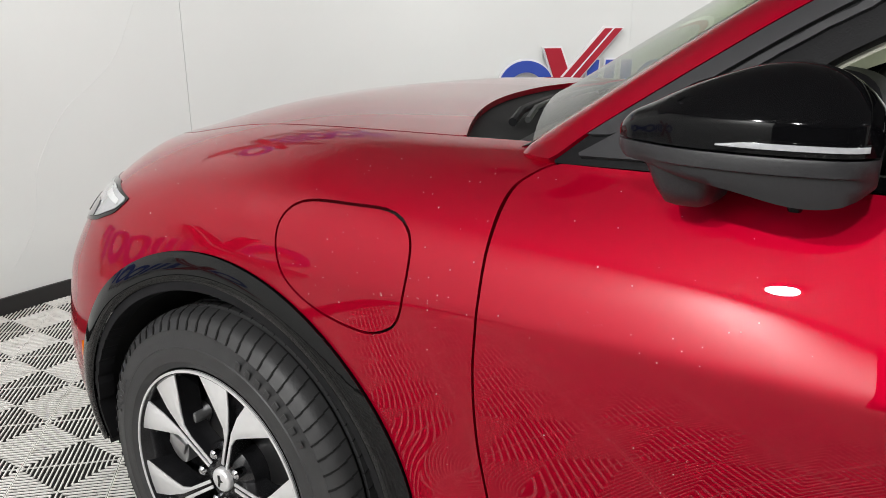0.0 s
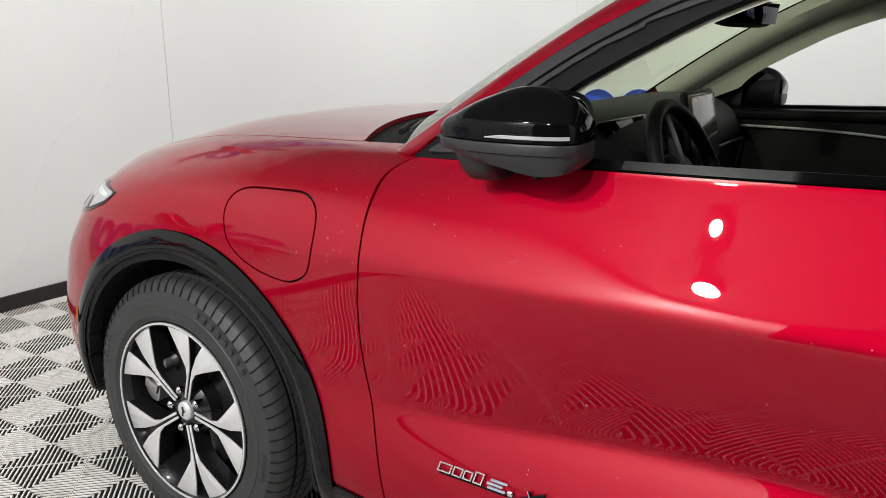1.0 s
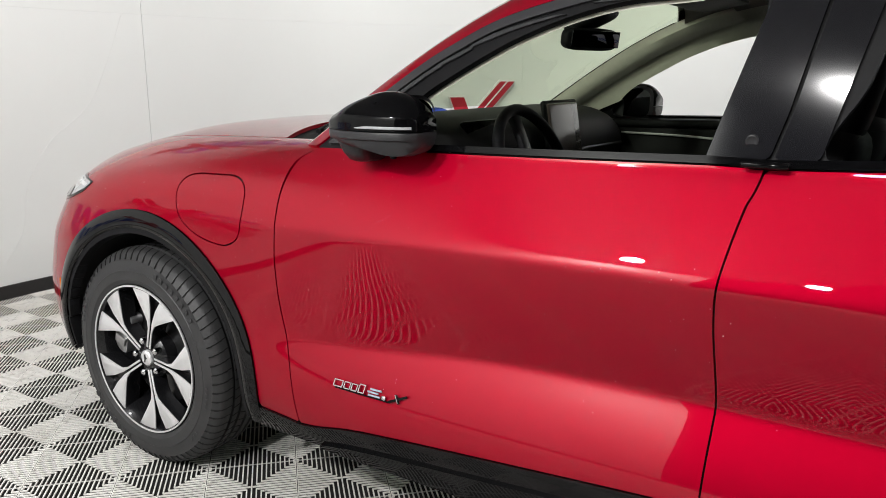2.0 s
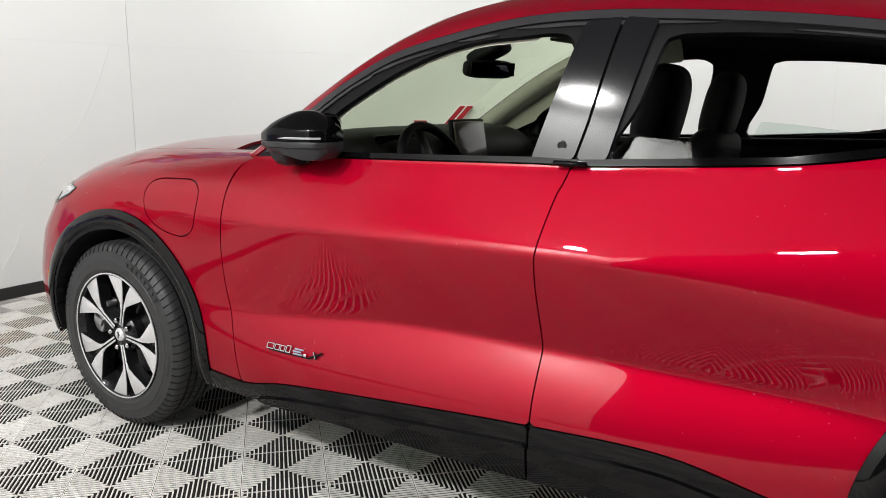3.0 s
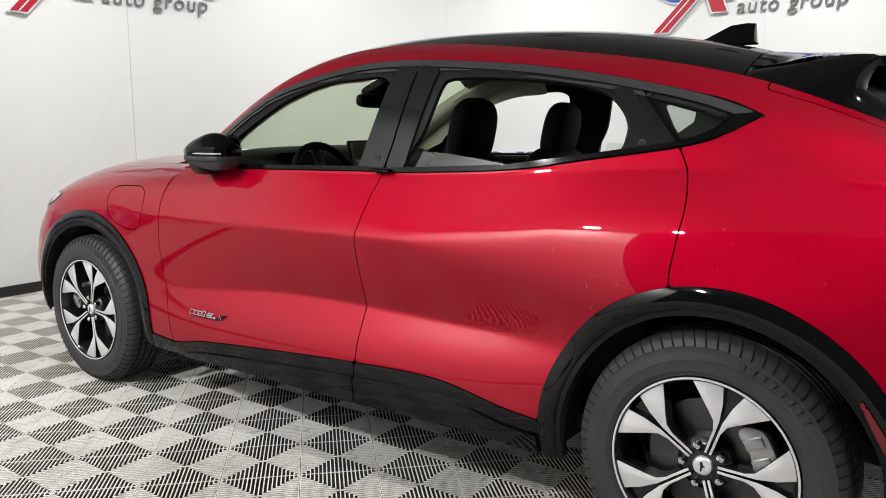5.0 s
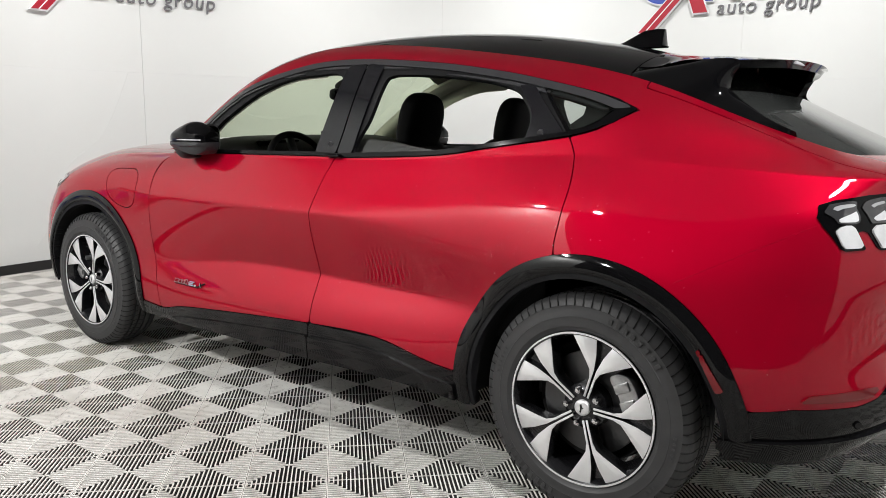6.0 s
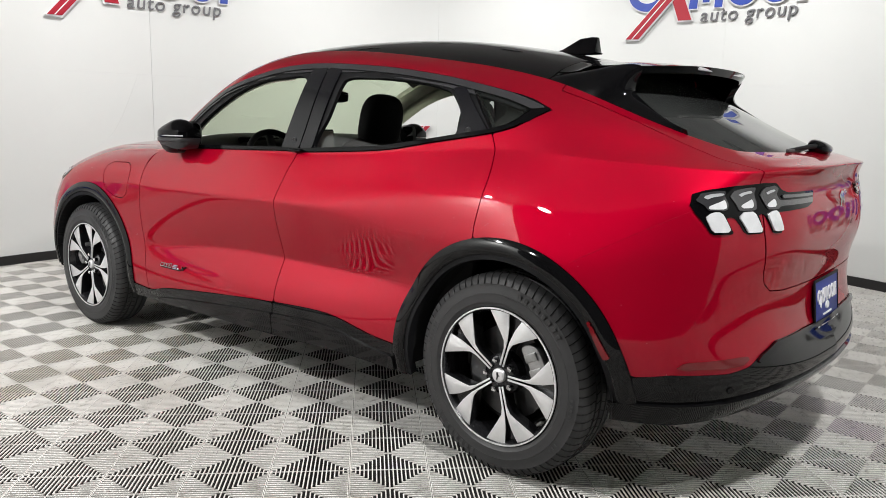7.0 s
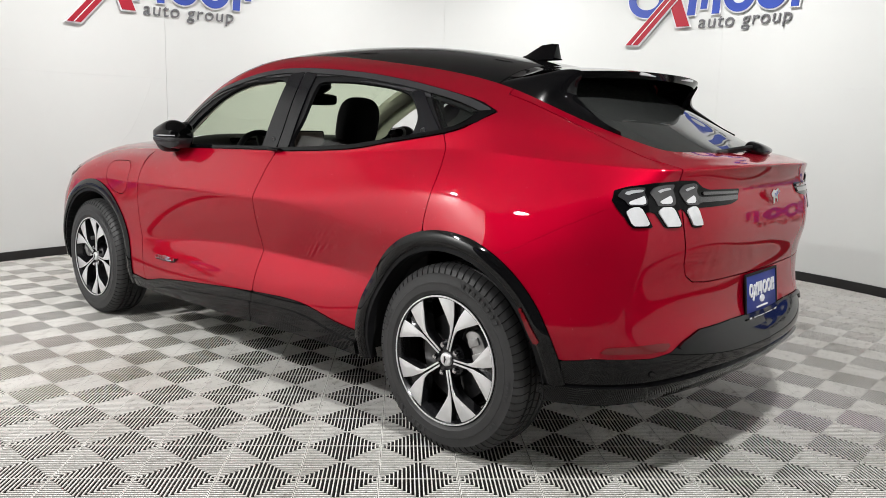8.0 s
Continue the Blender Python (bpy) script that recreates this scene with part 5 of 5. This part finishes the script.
# round door buttons and the small pull below the pillar
for mirror in (False, True):
    sy = 1 if mirror else -1
    for px, pz in ((1.782, 1.147), (2.735, 1.215)):
        p, n = on_side(px, pz)
        yw, ln = math.degrees(math.atan2(n[0], -n[1])), math.degrees(math.asin(n[2]))
        m = pose(p[0], p[1] * -sy, p[2], -ln * -sy * -1 if sy < 0 else ln, 0, yw if sy < 0 else 180 - yw)
        part("door_button", lathe([(0, -.008), (.009, -.008), (.0105, -.009), (.012, -.008), (.012, .004)], 28), GREY_TRIM, car).matrix_basis = m
    part("door_pull", box(.085, .030, .012, pose(1.815, sy * .812, 1.104, 0, 1, 0), .005, 3), BLACK_GLOSS, car)

# beads of water on the paint
rng = random.Random(5)
drops = bmesh.new()
for surf, zmin, count, x0, x1 in ((SIDE, .47, 240, .7, 3.6), (FRONT, .6, 60, -.3, .6), (FRONT, .84, 60, .30, .62), (SIDE, .86, 40, .62, 1.0)):
    pick = [k for k in range(len(surf[0])) if x0 < surf[0][k][0] < x1 and zmin < surf[0][k][2] < 1.06 and np.hypot(surf[0][k][0] - ARCH_R, surf[0][k][2] - ARCH_Z) > .52 and np.hypot(surf[0][k][0] - ARCH_F, surf[0][k][2] - ARCH_Z) > .52]
    near = [k for k in pick if 2.3 < surf[0][k][0] < 3.3]
    for i in range(count):
        k = rng.choice(near if near and i % 2 else pick)
        p, n = surf[0][k], Vector(surf[1][k])
        r = rng.uniform(.0005, .0011) * (1.5 if i % 9 == 0 else 1)
        m = Matrix.Translation(Vector(p) + Vector((rng.uniform(-.008, .008), 0, rng.uniform(-.012, .012))) * .3) @ n.to_track_quat("Z", "Y").to_matrix().to_4x4() @ Matrix.Diagonal((r, r * rng.uniform(.8, 1.3), r * .6, 1))
        bmesh.ops.create_icosphere(drops, subdivisions=1, radius=1, matrix=m)
tagged(part("water_drops", drops, WATER, None, sharp=180), "small clear water drops beaded on the red paint", "water", kind="stuff")

# headlights, amber markers
for mirror in (False, True):
    q = np.stack([FRONT[0][:, 0], FRONT[0][:, 2]], 1)
    lens = np.array([(-.268, .912), (-.40, .925), (-.60, .90), (-.76, .865), (-.74, .80), (-.56, .815), (-.40, .848), (-.31, .878)])
    near_side = lambda poly: np.where(FRONT[0][:, 1] < -.35, inside(np.asarray(poly, float), q), 1.0)
    hl = new("headlight")
    hl.parent = car
    panel("headlight_bezel", FRONT, near_side(lens), BLACK_GLOSS, hl, "glossy black headlight surround", depth=0.01, lift=0.002, mirror=mirror)
    panel("headlight_lens", FRONT, near_side(grown(lens, -.007)), LAMP_GREY, hl, "clear wrap-round headlight lens", depth=0.006, lift=0.004, mirror=mirror)
    panel("light_bar", FRONT, near_side([(-.300, .902), (-.42, .912), (-.60, .890), (-.60, .878), (-.42, .898), (-.31, .893)]), LAMP_CLEAR, hl, "white running light bar", depth=0.006, lift=0.006, mirror=mirror)
    for k in range(3):
        x = -.42 - .09 * k
        panel("projector", FRONT, near_side([(x, .880 - .012 * k), (x - .06, .878 - .012 * k), (x - .06, .838 - .010 * k), (x, .852 - .010 * k)]), LAMP_DARK, hl, "dark projector lens", depth=0.006, lift=0.006, mirror=mirror)
    panel("front_marker", FRONT, np.where(FRONT[0][:, 0] < 0, inside(np.array([(-.455, .50), (-.44, .50), (-.445, .62), (-.46, .62)]), q), 1.0), AMBER, car, "amber front side marker", depth=0.004, lift=0.004, mirror=mirror)

# raised seam from the arch up to the tail light
def side_y(x, z):
    q = xz(SIDE)
    d = np.hypot(q[:, 0] - x, q[:, 1] - z) + np.where(SIDE[0][:, 0] < 3.75, 0, 9)
    k = np.argsort(d)[:8]
    w = 1 / (d[k] + .002) ** 2
    return float((SIDE[0][k, 1] * w).sum() / w.sum())


for sy in (1, -1):
    pts = [(x, sy * (side_y(x, z) + .0004), z) for x, z in zip(np.linspace(3.262, 3.592, 34), np.interp(np.linspace(3.262, 3.592, 34), [3.257, 3.43, 3.598], [.803, .90, .99]))]
    part("quarter_seam", tube(pts, .0013, 6), PAINT, car, sharp=180)

# front wipers lying on the foot of the windscreen
for y0, y1 in ((-.56, -.02), (.02, .52)):
    wp = new("front_wiper")
    wp.parent = car
    pts = [(.37 + .30 * y * y, y, 1.088 + .012 * (i > 0)) for i, y in enumerate(np.linspace(y0, y1, 8))]
    part("wiper_arm", tube([(x + .02, y, z + .006) for x, y, z in pts[:5]], .008, 8), BLACK_MATTE, wp)
    part("wiper_blade", tube([(x + .05, y, z + .012) for x, y, z in pts], .006, 6), RUBBER, wp)

# cowl under the windscreen's foot
cw = bmesh.new()
rows = []
for y in np.linspace(-.70, .70, 29):
    rows.append([cw.verts.new((x + .0 - .0 * abs(y), y, z)) for x, z in ((.22 + .43 * y * y, 1.062), (.30 + .40 * y * y, 1.045), (.40 + .33 * y * y, 1.072), (.50 + .26 * y * y, 1.095))])
for a, b in zip(rows, rows[1:]):
    for k in range(3):
        cw.faces.new((a[k], a[k + 1], b[k + 1], b[k]))
part("cowl", cw, BLACK_MATTE, car)
for k in range(10):
    part("cowl_rib", box(.10, .012, .006, pose(.32 + .40 * (-.60 + .13 * k) ** 2, -.60 + .13 * k, 1.062, 0, -12, 20), .002), BLACK_MATTE, car)


# ---- inside the car ----
def front_seat(y):
    s = new("front_seat")
    s.parent = car
    part("headrest", pillow(.120, .235, .270, pose(1.900, y, 1.228, 0, 12, 0), 3.0), FABRIC, s, "black headrest")
    part("backrest", pillow(.16, .50, .66, pose(1.80, y, .84, 0, 18, 0), 4), FABRIC, s)
    for sgn in (-1, 1):
        part("side_bolster", pillow(.15, .09, .50, pose(1.75, y + sgn * .225, .80, 0, 18, 0), 3), FABRIC, s)
    part("seat_cushion", pillow(.52, .50, .16, pose(1.50, y, .52, 0, -6, 0), 4), FABRIC, s)


front_seat(-.37)
front_seat(.37)
bench = new("rear_bench")
bench.parent = car
part("bench_back", pillow(.16, 1.24, .62, pose(2.72, 0, .80, 0, 18, 0), 5), FABRIC, bench)
for y in (-.36, .36):
    part("bench_headrest", pillow(.09, .26, .12, pose(2.82, y, 1.135, 0, 12, 0), 3), FABRIC, bench)
part("cabin_floor", join(box(2.6, 1.55, .05, pose(1.95, 0, .36)), box(.05, 1.5, .62, pose(.62, 0, .68))), DASH, car)
part("boot_cover", box(.75, 1.15, .02, pose(3.12, 0, 1.03, 0, 2, 0), .005), DASH, car)

dash = new("dashboard")
dash.parent = car
prof = smooth_loop([(.52, 1.070), (.68, 1.140), (.82, 1.158), (.940, 1.135), (.985, 1.06), (.965, .93), (.98, .80)], 5, False)
db = bmesh.new()
rows = [[db.verts.new((x + .03 * (1 - (y / .70) ** 2), y, z - .05 * abs(y / .7) ** 6)) for x, z in prof] for y in np.linspace(-.70, .70, 21)]
for a, b in zip(rows, rows[1:]):
    for k in range(len(prof) - 1):
        db.faces.new((a[k], a[k + 1], b[k + 1], b[k]))
part("dash_top", db, DASH, dash)
part("driver_display", box(.020, .27, .105, pose(.975, -.37, 1.085, 0, -12, 0), .006, 3), BLACK_GLOSS, dash)
# reflection painted in: grey upper screen, its dark lower part left to the bezel
part("centre_screen", box(.022, .225, .175, pose(1.055, 0, 1.015, 0, -10, 0) @ pose(0, 0, .075), .008, 3), SCREEN_REFLECTION, dash, "touch screen's upper part, grey for its painted reflection")
part("screen_bezel_and_dark_part", box(.018, .250, .345, pose(1.050, 0, 1.014, 0, -10, 0), .009, 3), BLACK_MATTE, dash)
part("dash_strip", tube([(1.0, -.66, 1.00), (1.02, -.2, 1.01), (1.02, .3, 1.01), (1.0, .66, 1.00)], .005, 6), GREY_TRIM, dash)

sw = new("steering_wheel")
sw.parent = car
SM = pose(1.13, -.37, 1.005, 0, 66, 0)
part("wheel_rim", tube([SM @ Vector((.178 * math.cos(a), .185 * math.sin(a), 0)) for a in np.linspace(0, math.tau, 40, endpoint=False)], .0165, 12, True), BLACK_MATTE, sw)
part("wheel_hub", pillow(.15, .17, .06, SM @ pose(0, 0, -.03), 3), BLACK_MATTE, sw)
for a in (0, 90, 180):
    part("wheel_spoke", box(.045, .13, .020, SM @ pose(0, 0, -.012, 0, 0, a + 90) @ pose(0, .11, 0), .006, 2), GREY_TRIM, sw)
part("steering_column", tube([SM @ Vector((0, 0, -.04)), SM @ Vector((0, 0, -.22))], .045, 14), BLACK_MATTE, sw)

im = new("inside_mirror")
im.parent = car
part("mirror_case", pillow(.045, .245, .068, pose(1.12, 0, 1.372, 0, 8, -18), 4), BLACK_MATTE, im)
part("mirror_face", box(.003, .222, .050, pose(1.144, -.008, 1.371, 0, 8, -18), .001), MIRROR_GLASS, im)
part("mirror_stem", tube([(1.10, 0, 1.39), (1.07, 0, 1.425)], .012, 8), BLACK_MATTE, im)
part("sensor_pod", pillow(.16, .13, .05, pose(1.12, 0, 1.432, 0, -22, 0), 4), BLACK_MATTE, im)
for y in (-.30, .30):
    part("sun_visor", box(.16, .40, .014, pose(1.40, y, 1.492, 0, -8, 0), .006, 2), DASH, car)

for sgn in (-1, 1):
    part("door_card", join(box(1.0, .03, .56, pose(1.30, sgn * .755, .78, sgn * 3, 0, 0), .01), box(.95, .03, .60, pose(2.30, sgn * .75, .80, sgn * 3, 0, 0), .01)), FABRIC, car)
    part("door_card_top", box(1.75, .075, .03, pose(1.80, sgn * .745, 1.090, 0, -1.2, 0), .010, 3), BLACK_MATTE, car)
    strip = smooth_loop([(.98, 1.035), (1.25, 1.03), (1.5, 1.01), (1.74, .965)], 5, False)
    part("door_trim_strip", tube([(x, sgn * .712, z) for x, z in strip], .0045, 6), SILVER_TRIM, car)


# ---- floor tiles: ribs in four triangles on each ----
TS, TA = 0.2816, radians(45.1)
TO = (-.584, .4265)
RIBS = 19


def tile_mesh():
    bm = bmesh.new()
    p = TS / RIBS
    h = TS / 2
    for side in range(4):
        rot = Matrix.Rotation(side * math.pi / 2, 4, "Z")
        for i in range(RIBS):
            x = -h + (i + .5) * p
            w = p * 0.14
            d0 = max(abs(x) - w * 0.5, 0.002)
            pts = [(x - w, -h + .0015), (x + w, -h + .0015), (x + w, -d0 - .001), (x - w, -d0 - .001)]
            top = [bm.verts.new(rot @ Vector((a, b, 0))) for a, b in pts]
            low = [bm.verts.new(rot @ Vector((a, b, -.0042))) for a, b in pts]
            bm.faces.new(top)
            for a, b in ((0, 1), (1, 2), (2, 3), (3, 0)):
                bm.faces.new((top[b], top[a], low[a], low[b]))
        for a, b, w in ((-h + .001, h - .001, .0024),):
            q = [(a, -h + .001), (b, -h + .001), (b - .003, -h + .001 + w), (a + .003, -h + .001 + w)]
            bm.faces.new([bm.verts.new(rot @ Vector((x, y, -.0008))) for x, y in q])
    bmesh.ops.recalc_face_normals(bm, faces=bm.faces)
    me = bpy.data.meshes.new("tile")
    bm.to_mesh(me)
    bm.free()
    me.materials.append(TILE)
    return me


tm = tile_mesh()
spots = []
ca, sa = math.cos(TA), math.sin(TA)
for i in range(-24, 30):
    for j in range(-24, 30):
        u, v = (i + .5 + TO[0]) * TS, (j + .5 + TO[1]) * TS
        x, y = u * ca - v * sa, u * sa + v * ca
        d = math.hypot(x - ROOM_X, y - ROOM_Y)
        if d < room_radius(math.atan2(y - ROOM_Y, x - ROOM_X)) + .12:
            spots.append((x, y))
spots.sort(key=lambda s: (s[0] - 2.2) ** 2 * 0.5 + (s[1] + 1.7) ** 2)
for x, y in spots[:300]:
    t = new("tile", tm)
    t.parent = floor
    t.matrix_basis = pose(x, y, 0, 0, 0, math.degrees(TA))
bvs, bfs = [], []
tv = np.array([v.co for v in tm.vertices])
tf = [tuple(p.vertices) for p in tm.polygons]
rot = np.array([[ca, -sa], [sa, ca]])
for x, y in spots[300:]:
    o = len(bvs)
    w = tv.copy()
    w[:, :2] = w[:, :2] @ rot.T + (x, y)
    bvs += w.tolist()
    bfs += [tuple(k + o for k in f) for f in tf]
me = bpy.data.meshes.new("further_tiles")
me.from_pydata(bvs, [], bfs)
me.materials.append(TILE)
rest = new("further_tiles", me)
rest.parent = floor
tagged(rest, kind="stuff")
